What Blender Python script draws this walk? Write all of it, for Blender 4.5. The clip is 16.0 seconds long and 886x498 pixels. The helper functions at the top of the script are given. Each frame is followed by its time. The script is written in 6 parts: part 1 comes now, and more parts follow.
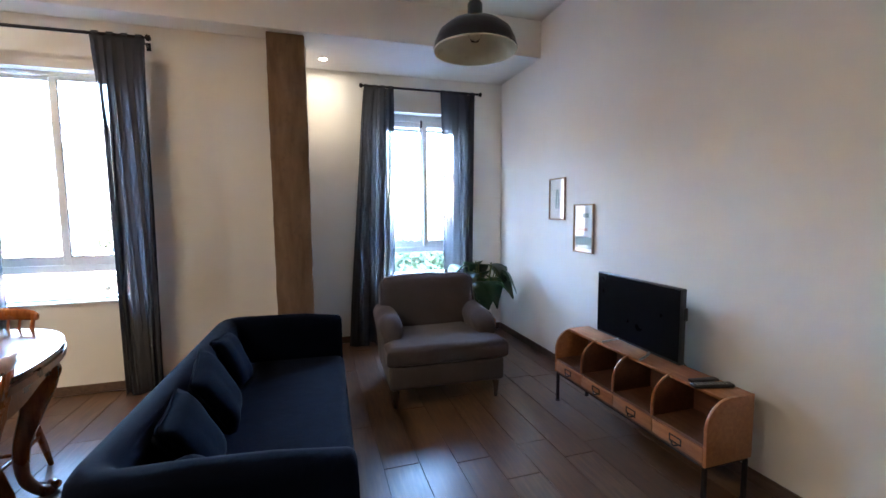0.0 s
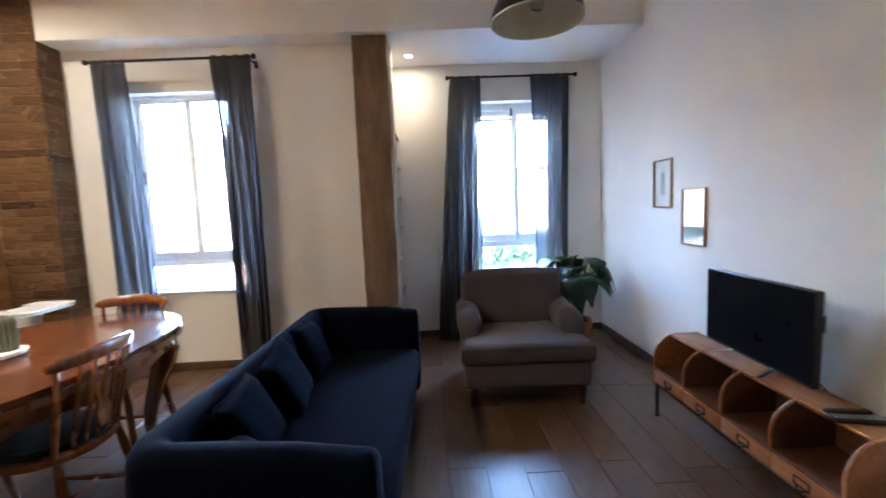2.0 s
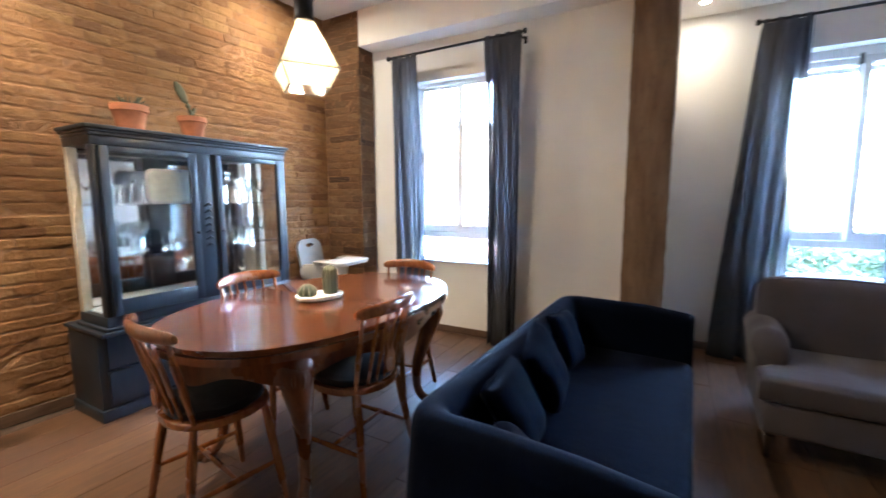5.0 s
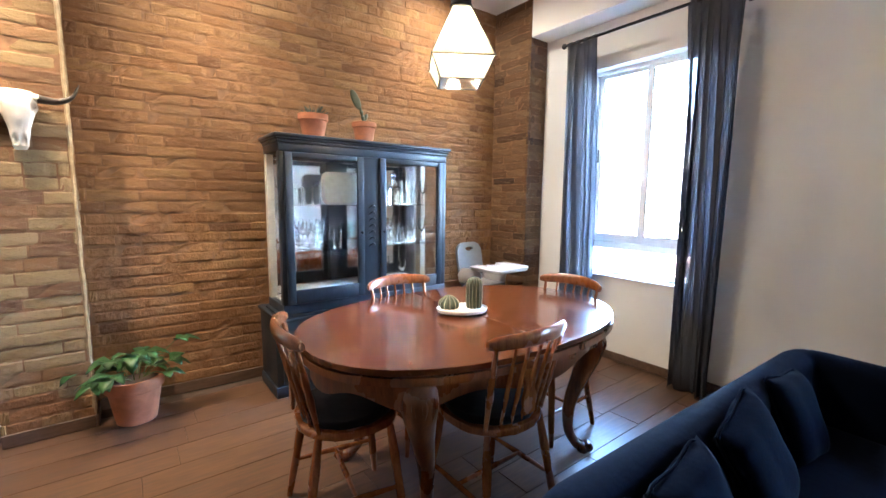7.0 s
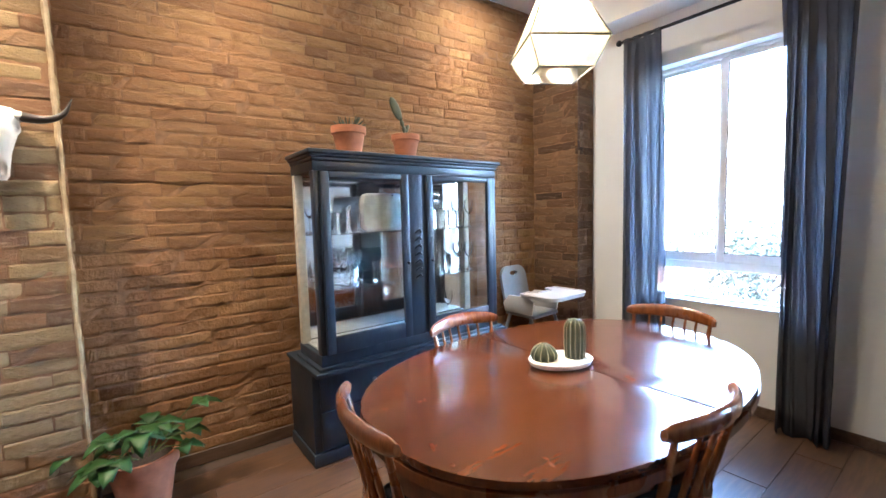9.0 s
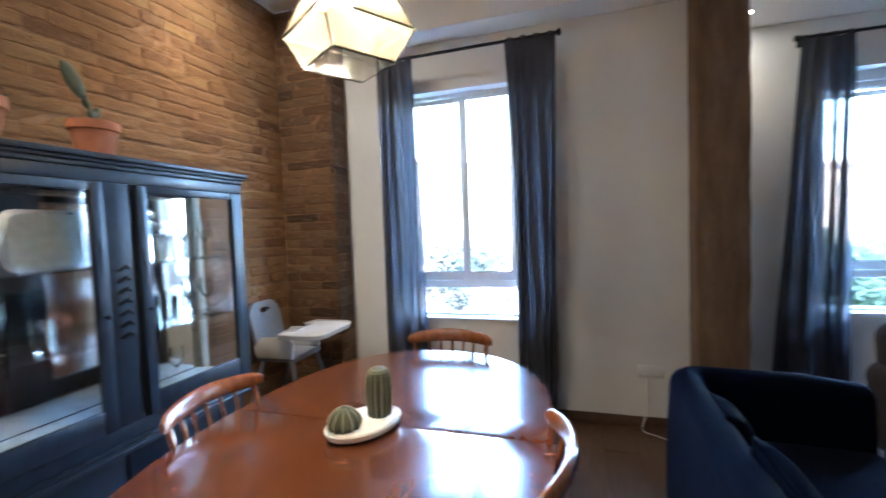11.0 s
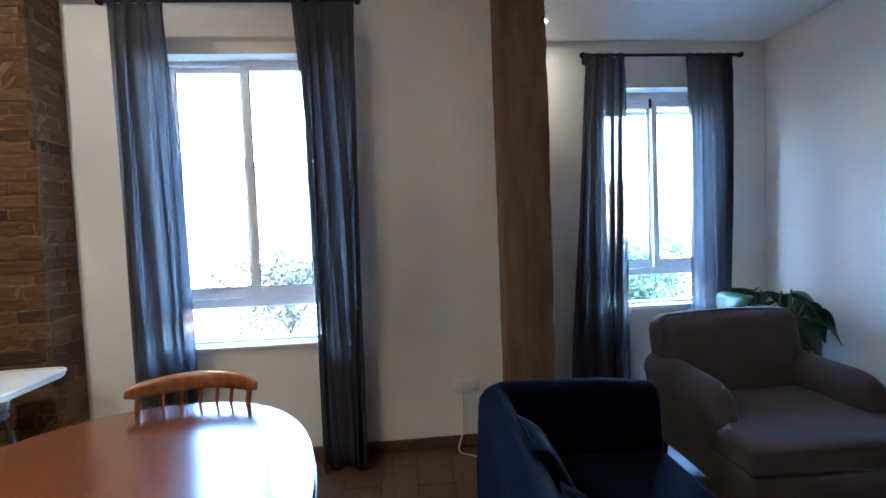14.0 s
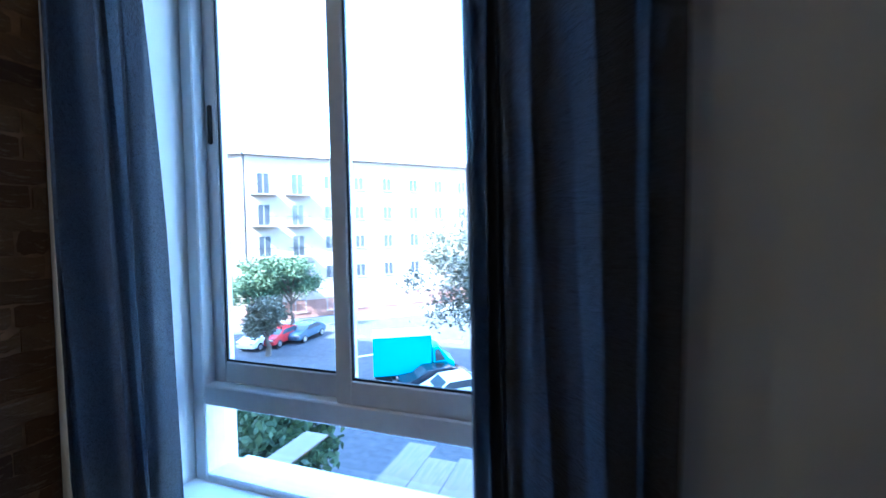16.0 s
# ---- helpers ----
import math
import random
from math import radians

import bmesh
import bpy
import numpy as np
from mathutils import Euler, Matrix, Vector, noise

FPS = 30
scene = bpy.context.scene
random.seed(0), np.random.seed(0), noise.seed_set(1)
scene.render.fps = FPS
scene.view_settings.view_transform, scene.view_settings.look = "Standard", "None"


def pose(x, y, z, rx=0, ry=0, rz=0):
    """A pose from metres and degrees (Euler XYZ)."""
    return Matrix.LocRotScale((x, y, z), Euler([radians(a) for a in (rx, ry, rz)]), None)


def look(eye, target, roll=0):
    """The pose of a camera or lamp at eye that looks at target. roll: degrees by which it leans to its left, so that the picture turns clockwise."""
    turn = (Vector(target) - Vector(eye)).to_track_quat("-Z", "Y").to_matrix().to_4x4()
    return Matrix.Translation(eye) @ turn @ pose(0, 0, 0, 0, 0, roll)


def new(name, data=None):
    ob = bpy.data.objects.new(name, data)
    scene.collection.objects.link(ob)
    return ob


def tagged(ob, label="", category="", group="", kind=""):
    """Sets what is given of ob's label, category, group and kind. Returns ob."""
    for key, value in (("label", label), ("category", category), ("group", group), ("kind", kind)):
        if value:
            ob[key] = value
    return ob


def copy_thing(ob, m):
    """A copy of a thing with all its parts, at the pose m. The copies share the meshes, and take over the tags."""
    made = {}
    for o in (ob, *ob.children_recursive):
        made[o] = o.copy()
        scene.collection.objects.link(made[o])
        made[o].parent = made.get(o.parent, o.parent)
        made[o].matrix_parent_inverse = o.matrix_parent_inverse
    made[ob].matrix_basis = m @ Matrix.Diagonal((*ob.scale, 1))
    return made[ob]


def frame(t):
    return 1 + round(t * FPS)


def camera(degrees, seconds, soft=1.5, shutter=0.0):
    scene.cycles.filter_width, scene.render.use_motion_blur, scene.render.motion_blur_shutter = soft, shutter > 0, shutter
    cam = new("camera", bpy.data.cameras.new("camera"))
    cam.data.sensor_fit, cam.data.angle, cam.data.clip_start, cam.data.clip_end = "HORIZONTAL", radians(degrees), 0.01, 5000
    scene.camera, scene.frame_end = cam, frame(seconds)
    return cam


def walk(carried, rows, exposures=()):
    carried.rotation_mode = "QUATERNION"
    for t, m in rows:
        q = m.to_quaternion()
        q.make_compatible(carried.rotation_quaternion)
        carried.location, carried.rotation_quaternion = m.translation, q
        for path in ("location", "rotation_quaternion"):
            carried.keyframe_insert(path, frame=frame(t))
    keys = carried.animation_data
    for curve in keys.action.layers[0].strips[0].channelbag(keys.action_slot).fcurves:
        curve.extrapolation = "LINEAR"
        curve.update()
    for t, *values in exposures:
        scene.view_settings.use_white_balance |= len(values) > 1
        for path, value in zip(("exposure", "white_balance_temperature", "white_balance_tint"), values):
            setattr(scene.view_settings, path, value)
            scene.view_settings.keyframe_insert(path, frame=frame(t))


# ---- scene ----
cam = camera(93.3, 16.0, 1.5, 0.35)
PATH = [
    (0, (0.304, 0.701, 1.365), (0.892, 2.605, 1.189), -0.5),
    (0.5, (0.384, 0.726, 1.346), (0.982, 2.626, 1.172), -1.1),
    (1, (0.532, 0.761, 1.354), (1.122, 2.663, 1.173), -1.0),
    (1.5, (0.606, 0.774, 1.336), (1.117, 2.698, 1.147), -1.1),
    (2, (0.584, 0.771, 1.345), (0.635, 2.761, 1.155), -2.3),
    (2.5, (0.576, 0.786, 1.34), (0.453, 2.772, 1.141), -2.3),
    (3, (0.554, 0.768, 1.34), (0.239, 2.731, 1.122), -1.9),
    (3.5, (0.55, 0.751, 1.338), (0.169, 2.701, 1.1), -1.1),
    (4, (0.548, 0.741, 1.354), (0.065, 2.665, 1.1), -0.8),
    (4.5, (0.461, 0.801, 1.337), (-0.203, 2.671, 1.084), -0.7),
    (5, (0.339, 0.941, 1.323), (-0.626, 2.675, 1.079), -0.2),
    (5.2, (0.25, 0.972, 1.327), (-0.842, 2.629, 1.081), -0.4),
    (7.3, (0.203, 1.272, 1.344), (-1.386, 2.464, 1.108), 0.7),
    (7.5, (0.124, 1.24, 1.341), (-1.463, 2.436, 1.119), 0.4),
    (8, (0.006, 1.203, 1.361), (-1.59, 2.391, 1.162), -1.7),
    (8.2, (-0.047, 1.195, 1.364), (-1.651, 2.375, 1.175), -1.6),
    (10.3, (-0.762, 1.39, 1.396), (-2.055, 2.913, 1.313), -2.5),
    (10.5, (-0.771, 1.403, 1.394), (-1.932, 3.03, 1.313), -2.4),
    (11, (-0.737, 1.435, 1.39), (-1.317, 3.347, 1.294), -2.1),
    (11.5, (-0.606, 1.363, 1.404), (-0.824, 3.348, 1.302), -1.7),
    (12, (-0.493, 1.266, 1.414), (-0.423, 3.262, 1.307), -1.3),
    (12.5, (-0.468, 1.237, 1.416), (-0.354, 3.232, 1.315), -1.4),
    (13, (-0.499, 1.328, 1.391), (-0.351, 3.32, 1.286), -1.4),
    (13.5, (-0.561, 1.579, 1.379), (-0.39, 3.569, 1.276), -1.8),
    (14, (-0.562, 1.923, 1.341), (-0.392, 3.914, 1.26), -2.3),
    (14.5, (-0.645, 2.395, 1.324), (-0.574, 4.393, 1.266), -2.1),
    (15, (-0.643, 2.838, 1.38), (-0.875, 4.824, 1.34), -1.9),
    (15.2, (-0.667, 3.023, 1.367), (-0.956, 5.002, 1.348), -1.9),
    (15.5, (-0.727, 3.305, 1.376), (-1.132, 5.262, 1.328), -1.7),
    (15.8, (-0.823, 3.568, 1.402), (-1.419, 5.475, 1.332), -1.5),
    (16, (-0.907, 3.717, 1.393), (-1.608, 5.589, 1.33), -1.2),
]
SKY = 0.15
walk(cam, [(t, look(e, g, r)) for t, e, g, r in PATH],
     [(0, 7.0, 6000, 10), (2, 7.15, 6000, 10), (4, 7.27, 6050, 10), (5, 7.3, 5750, 10), (8, 7.4, 5450, 10), (10.5, 6.6, 5250, 8), (11, 6.5, 5300, 8), (12.5, 6.6, 5500, 7), (14, 6.4, 5250, 6), (14.5, 6.35, 5100, 6), (15, 6.0, 5050, 6), (15.5, 5.85, 4950, 5), (16, 4.65, 4600, 3)])

# ---- world, sun, lamps ----
world = bpy.data.worlds.new("sky")
scene.world = world
world.use_nodes = True
wn = world.node_tree
sky = wn.nodes.new("ShaderNodeTexSky")
sky.sky_type = "NISHITA"
sky.sun_disc = False
sky.sun_elevation = radians(42)
sky.sun_rotation = radians(205)
wn.nodes["Background"].inputs[1].default_value = SKY
wn.links.new(sky.outputs[0], wn.nodes["Background"].inputs[0])
sun = bpy.data.lights.new("sun", "SUN")
sun.energy, sun.angle, sun.color = 2.2, radians(0.6), (1.0, 0.94, 0.86)
sun_ob = new("sun", sun)
sun_ob.matrix_world = look((-20, -40, 45), (0, 6, 0))


def lamp(name, kind, power, color, m, size=0.05, cone=0):
    d = bpy.data.lights.new(name, kind)
    d.energy, d.color = power, color
    if kind == "SPOT":
        d.spot_size, d.spot_blend, d.shadow_soft_size = radians(cone), 0.9, size
    elif kind == "POINT":
        d.shadow_soft_size = size
    o = new(name, d)
    o.matrix_world = m
    return o


WARM = (1.0, 0.70, 0.40)
lamp("bulb_light", "POINT", 1.7, (1.0, 0.83, 0.60), pose(-1.33, 2.53, 2.06), 0.03)
for sy, sx, power in ((3.42, -2.50, 0.80), (1.75, -2.48, 0.80), (0.55, -2.32, 2.1)):
    lamp("spot_light", "SPOT", power, WARM, look((sx, sy, 3.07), (sx - 0.28, sy, 0.6)), 0.03, 88)
lamp("spot_light", "SPOT", 0.06, WARM, look((0.44, 4.81, 2.74), (0.42, 4.83, 0)), 0.03, 110)

# ---- materials ----


class Mat:
    """Small helper round a node material."""

    def __init__(self, name, rough=0.6, metal=0.0, spec=0.5):
        self.m = bpy.data.materials.new(name)
        self.m.use_nodes = True
        self.t = self.m.node_tree
        self.b = self.t.nodes["Principled BSDF"]
        self.b.inputs["Roughness"].default_value = rough
        self.b.inputs["Metallic"].default_value = metal
        self.b.inputs["Specular IOR Level"].default_value = spec
        self.co = self.t.nodes.new("ShaderNodeTexCoord")

    def node(self, kind, **inputs):
        n = self.t.nodes.new(kind)
        for k, v in inputs.items():
            n.inputs[k.replace("_", " ")].default_value = v
        return n

    def link(self, a, b):
        self.t.links.new(a, b)

    def coords(self, scale=(1, 1, 1), space="Object"):
        mp = self.t.nodes.new("ShaderNodeMapping")
        mp.inputs["Scale"].default_value = scale
        self.link(self.co.outputs[space], mp.inputs[0])
        return mp.outputs[0]

    def noise(self, scale, detail=4, stretch=(1, 1, 1), rough=0.55):
        n = self.node("ShaderNodeTexNoise", Scale=scale, Detail=detail, Roughness=rough)
        self.link(self.coords(stretch), n.inputs["Vector"])
        return n.outputs["Fac"]

    def ramp(self, fac, stops):
        r = self.t.nodes.new("ShaderNodeValToRGB")
        e = r.color_ramp.elements
        while len(e) < len(stops):
            e.new(0.5)
        for el, (p, c) in zip(e, stops):
            el.position, el.color = p, (*c, 1) if len(c) == 3 else c
        self.link(fac, r.inputs[0])
        return r.outputs[0]

    def mix(self, a, b, fac, mode="MIX"):
        n = self.t.nodes.new("ShaderNodeMix")
        n.data_type, n.blend_type = "RGBA", mode
        for sock, v in ((n.inputs[0], fac), (n.inputs[6], a), (n.inputs[7], b)):
            if hasattr(v, "is_linked"):
                self.link(v, sock)
            else:
                sock.default_value = v if isinstance(v, (int, float)) else (*v, 1)
        return n.outputs[2]

    def color(self, c):
        if hasattr(c, "is_linked"):
            self.link(c, self.b.inputs["Base Color"])
        else:
            self.b.inputs["Base Color"].default_value = (*c, 1)
        return self

    def rough(self, fac, lo, hi):
        r = self.node("ShaderNodeMapRange")
        r.inputs["To Min"].default_value, r.inputs["To Max"].default_value = lo, hi
        self.link(fac, r.inputs[0])
        self.link(r.outputs[0], self.b.inputs["Roughness"])
        return self

    def bump(self, fac, strength, dist=0.005):
        n = self.node("ShaderNodeBump", Strength=strength, Distance=dist)
        self.link(fac, n.inputs["Height"])
        if self.b.inputs["Normal"].is_linked:
            self.link(self.b.inputs["Normal"].links[0].from_socket, n.inputs["Normal"])
        self.link(n.outputs[0], self.b.inputs["Normal"])
        return self

    def by_object(self):
        return self.t.nodes.new("ShaderNodeObjectInfo").outputs["Random"]

    def by_island(self):
        return self.t.nodes.new("ShaderNodeNewGeometry").outputs["Random Per Island"]


def plain(name, c, rough=0.5, metal=0.0, spread=0.12, scale=30, bump=0.05):
    """A colour with slight mottling and fine relief."""
    m = Mat(name, rough, metal)
    f = m.noise(scale, 5)
    lo = tuple(v * (1 - spread) for v in c)
    hi = tuple(min(1, v * (1 + spread)) for v in c)
    m.color(m.ramp(f, [(0.3, lo), (0.7, hi)]))
    m.rough(m.noise(scale * 0.3, 3), max(0.02, rough - 0.08), min(1, rough + 0.08))
    m.bump(f, bump)
    return m.m


def plaster(name, c):
    m = Mat(name, 0.75, spec=0.3)
    big = m.noise(1.3, 3)
    col = m.ramp(big, [(0.3, tuple(v * 0.95 for v in c)), (0.7, c)])
    m.color(m.mix(col, tuple(v * 0.9 for v in c), m.ramp(m.noise(7, 6), [(0.55, (0, 0, 0)), (0.8, (0.35, 0.35, 0.35))])))
    m.bump(m.noise(60, 4), 0.12, 0.003).bump(m.noise(5, 2), 0.12, 0.01)
    return m.m


def wood(name, dark, light, scale=6, along=(1, 8, 8), rough=0.35, coat=0.0, wear=0.0):
    m = Mat(name, rough)
    grain = m.noise(scale, 7, along, 0.6)
    fine = m.noise(scale * 6, 5, along)
    c = m.ramp(grain, [(0.28, dark), (0.5, tuple((a + b) / 2 for a, b in zip(dark, light))), (0.72, light)])
    c = m.mix(c, tuple(v * 0.6 for v in dark), m.ramp(fine, [(0.5, (0, 0, 0)), (0.75, (0.5, 0.5, 0.5))]))
    if wear:
        c = m.mix(c, tuple(min(1, v * 1.8 + 0.08) for v in light), m.ramp(m.noise(11, 9, (1, 1.6, 1), 0.7), [(0.63, (0, 0, 0)), (0.68, (wear, wear, wear))]))
    m.color(c)
    m.rough(m.noise(4, 6), max(0.05, rough - 0.12), rough + 0.12)
    m.bump(fine, 0.06, 0.002)
    m.b.inputs["Coat Weight"].default_value = coat
    m.b.inputs["Coat Roughness"].default_value = 0.12
    return m.m


def fabric(name, c, weave=900, spread=0.25, sheen=0.3, rough=0.9, spec=0.12):
    m = Mat(name, rough, spec=spec)
    f = m.noise(5, 5)
    col = m.ramp(f, [(0.3, tuple(v * (1 - spread) for v in c)), (0.7, tuple(v * (1 + spread) for v in c))])
    thread = m.noise(weave, 2)
    m.color(m.mix(col, tuple(v * 0.55 for v in c), m.ramp(thread, [(0.45, (0.6, 0.6, 0.6)), (0.6, (0, 0, 0))])))
    m.bump(thread, 0.15, 0.001).bump(m.noise(14, 4), 0.25, 0.01)
    m.b.inputs["Sheen Weight"].default_value = sheen
    m.b.inputs["Sheen Roughness"].default_value = 0.4
    return m.m


def brick_material(name, islands, tones, dirt):
    """Old hand-made bricks: each its own tone, with broad stains, soot and lime smears over them."""
    m = Mat(name, 0.88, spec=0.15)
    r = m.by_island() if islands else m.by_object()
    c = m.ramp(r, [(k / (len(tones) - 1), t) for k, t in enumerate(tones)])
    c = m.mix(c, dirt, m.ramp(m.noise(0.9, 5, (1, 1, 1.6)), [(0.45, (0, 0, 0)), (0.70, (0.6, 0.6, 0.6))]))
    c = m.mix(c, (0.075, 0.038, 0.022), m.ramp(m.noise(13, 8), [(0.55, (0, 0, 0)), (0.76, (0.5, 0.5, 0.5))]))
    c = m.mix(c, (0.42, 0.30, 0.18), m.ramp(m.noise(2.6, 8, (1, 1, 2.2), 0.7), [(0.56, (0, 0, 0)), (0.72, (0.5, 0.5, 0.5))]))
    m.color(c)
    m.bump(m.noise(55, 9), 0.6, 0.008).bump(m.noise(14, 6), 0.5, 0.014)
    return m.m


def glass(name, tint=(1, 1, 1), rough=0.0):
    m = Mat(name, rough)
    m.color(tint)
    m.b.inputs["Transmission Weight"].default_value = 1.0
    m.b.inputs["IOR"].default_value = 1.45
    return m.m


def thin_glass(name, tint=(0.96, 0.98, 0.98), facing=0.03, edge=0.6):
    """A pane: mostly clear with a fresnel reflection."""
    m = Mat(name, 0.02)
    t = m.t
    clear = t.nodes.new("ShaderNodeBsdfTransparent")
    clear.inputs[0].default_value = (*tint, 1)
    shine = t.nodes.new("ShaderNodeBsdfGlossy")
    shine.inputs["Roughness"].default_value = 0.02
    lw = m.node("ShaderNodeLayerWeight", Blend=0.5)
    pw = t.nodes.new("ShaderNodeMath")
    pw.operation = "POWER"
    pw.inputs[1].default_value = 4.0
    ma = t.nodes.new("ShaderNodeMath")
    ma.operation = "MULTIPLY_ADD"
    ma.inputs[1].default_value, ma.inputs[2].default_value = edge - facing, facing
    mixer = t.nodes.new("ShaderNodeMixShader")
    m.link(lw.outputs["Facing"], pw.inputs[0])
    m.link(pw.outputs[0], ma.inputs[0])
    m.link(ma.outputs[0], mixer.inputs[0])
    m.link(clear.outputs[0], mixer.inputs[1])
    m.link(shine.outputs[0], mixer.inputs[2])
    m.link(mixer.outputs[0], t.nodes["Material Output"].inputs[0])
    return m.m


def curtain_cloth(name, c):
    m = Mat(name, 0.9, spec=0.1)
    t = m.t
    thread = m.noise(700, 2)
    col = m.ramp(thread, [(0.35, tuple(v * 0.7 for v in c)), (0.65, tuple(v * 1.2 for v in c))])
    m.color(col)
    m.bump(m.noise(60, 3, (1, 1, 0.1)), 0.15, 0.004)
    tr = t.nodes.new("ShaderNodeBsdfTranslucent")
    m.link(m.mix(col, (0.9, 0.95, 1.0), 0.04), tr.inputs[0])
    clear = t.nodes.new("ShaderNodeBsdfTransparent")
    a, b2 = t.nodes.new("ShaderNodeMixShader"), t.nodes.new("ShaderNodeMixShader")
    a.inputs[0].default_value, b2.inputs[0].default_value = 0.55, 0.26
    m.link(m.b.outputs[0], a.inputs[1])
    m.link(tr.outputs[0], a.inputs[2])
    m.link(a.outputs[0], b2.inputs[1])
    m.link(clear.outputs[0], b2.inputs[2])
    m.link(b2.outputs[0], t.nodes["Material Output"].inputs[0])
    return m.m


def glow(name, c, power):
    m = Mat(name, 0.4)
    m.color(c)
    m.b.inputs["Emission Color"].default_value = (*c, 1)
    m.b.inputs["Emission Strength"].default_value = power
    return m.m


def leafy(name, dark, light, rough=0.45):
    m = Mat(name, rough, spec=0.4)
    c = m.ramp(m.by_island(), [(0.0, dark), (1.0, light)])
    m.color(m.mix(c, tuple(v * 0.5 for v in dark), m.ramp(m.noise(12, 4), [(0.5, (0, 0, 0)), (0.8, (0.5, 0.5, 0.5))])))
    m.bump(m.noise(40, 3), 0.2, 0.003)
    return m.m


def plank_material():
    """Wood-look floor tiles, greyish brown, each a little different."""
    m = Mat("floor_tile", 0.33)
    base = m.ramp(m.by_object(), [(0, (0.108, 0.054, 0.028)), (0.5, (0.132, 0.069, 0.037)), (1, (0.155, 0.085, 0.048))])
    grain = m.noise(5, 7, (1, 9, 1), 0.65)
    c = m.mix(base, (0.075, 0.046, 0.031), m.ramp(grain, [(0.42, (0.75, 0.75, 0.75)), (0.62, (0, 0, 0))]))
    m.color(m.mix(c, (0.17, 0.112, 0.078), m.ramp(m.noise(2.2, 5), [(0.55, (0, 0, 0)), (0.75, (0.35, 0.35, 0.35))])))
    m.rough(m.noise(7, 6), 0.22, 0.42)
    m.bump(grain, 0.12, 0.002)
    return m.m


M_WALL = plaster("white_plaster", (0.84, 0.82, 0.785))
M_CEIL = plaster("ceiling_paint", (0.80, 0.785, 0.76))
M_MORTAR = plain("mortar", (0.225, 0.122, 0.060), 0.95, spread=0.35, scale=16, bump=0.9)
# bare mortar, paled so its colour carries the lit side of the pier
M_LIT_LIME = plain("lit_lime_mortar", (0.40, 0.30, 0.18), 0.95, spread=0.3, scale=18, bump=0.9)
WALL_TONES = ((0.205, 0.104, 0.045), (0.245, 0.128, 0.056), (0.262, 0.142, 0.064), (0.275, 0.152, 0.069), (0.258, 0.138, 0.062), (0.285, 0.166, 0.072), (0.245, 0.120, 0.050), (0.262, 0.142, 0.060), (0.150, 0.074, 0.036))
PIER_TONES = ((0.180, 0.100, 0.050), (0.300, 0.205, 0.100), (0.330, 0.236, 0.120), (0.345, 0.252, 0.132), (0.310, 0.215, 0.107), (0.360, 0.260, 0.145), (0.270, 0.140, 0.066), (0.150, 0.085, 0.052))
# corner brick tones darkened: the weak light on that pier is in the colour
SHADED_CORNER_TONES = ((0.060, 0.036, 0.024), (0.160, 0.086, 0.042), (0.205, 0.120, 0.060), (0.130, 0.066, 0.034), (0.230, 0.142, 0.075), (0.080, 0.044, 0.028))
BRICK_LOOKS = {k: (brick_material(k + "_brick", False, t, d), brick_material(k + "_bricks", True, t, d)) for k, t, d in (("wall", WALL_TONES, (0.170, 0.084, 0.046)), ("pier", PIER_TONES, (0.245, 0.155, 0.085)), ("corner", SHADED_CORNER_TONES, (0.120, 0.068, 0.040)))}
M_CONCRETE = Mat("raw_concrete", 0.85)
_f = M_CONCRETE.noise(4, 7, (3, 3, 0.6))
M_CONCRETE.color(M_CONCRETE.mix(M_CONCRETE.ramp(_f, [(0.3, (0.135, 0.080, 0.043)), (0.55, (0.20, 0.125, 0.070)), (0.75, (0.26, 0.172, 0.102))]), (0.11, 0.075, 0.05), M_CONCRETE.ramp(M_CONCRETE.noise(25, 6), [(0.55, (0, 0, 0)), (0.75, (0.5, 0.5, 0.5))])))
M_CONCRETE.bump(M_CONCRETE.noise(30, 7), 0.4, 0.006).bump(_f, 0.4, 0.01)
M_CONCRETE = M_CONCRETE.m
M_FLOOR = plank_material()
M_GROUT = plain("floor_grout", (0.062, 0.040, 0.028), 0.9)
M_SKIRT = wood("skirting_tile", (0.075, 0.045, 0.03), (0.15, 0.095, 0.065), 5, (9, 1, 9), 0.4)
M_ALU = plain("white_lacquered_aluminium", (0.80, 0.80, 0.80), 0.35, spread=0.04)
M_RUBBER = plain("black_rubber", (0.02, 0.02, 0.022), 0.7)
M_PANE = thin_glass("window_glass")
M_CURTAIN = curtain_cloth("grey_linen", (0.100, 0.103, 0.122))
M_IRON = plain("black_iron", (0.018, 0.017, 0.018), 0.45, 0.6)
M_NAVY = fabric("navy_velvet", (0.0010, 0.0034, 0.0120), 700, 0.3, 0.015, 0.85, 0.05)
M_NAVY2 = fabric("navy_cushion_cloth", (0.0009, 0.0028, 0.0095), 500, 0.3, 0.01, 0.9, 0.04)
M_GREY = fabric("grey_upholstery", (0.092, 0.081, 0.087), 800, 0.12, 0.2, 0.95)
M_DARKWOOD = wood("dark_turned_wood", (0.012, 0.008, 0.006), (0.04, 0.024, 0.016), 8, (8, 8, 1), 0.35)
M_TABLE = wood("polished_table_wood", (0.046, 0.0110, 0.0032), (0.130, 0.0365, 0.0095), 3, (6, 1, 6), 0.2, 0.6, 0.42)
M_TABLE_SIDE = wood("carved_table_wood", (0.070, 0.018, 0.005), (0.19, 0.058, 0.016), 6, (6, 6, 1), 0.28, 0.5)
M_CHAIR = wood("varnished_chair_wood", (0.14, 0.040, 0.011), (0.30, 0.102, 0.028), 7, (6, 6, 1), 0.27, 0.5)
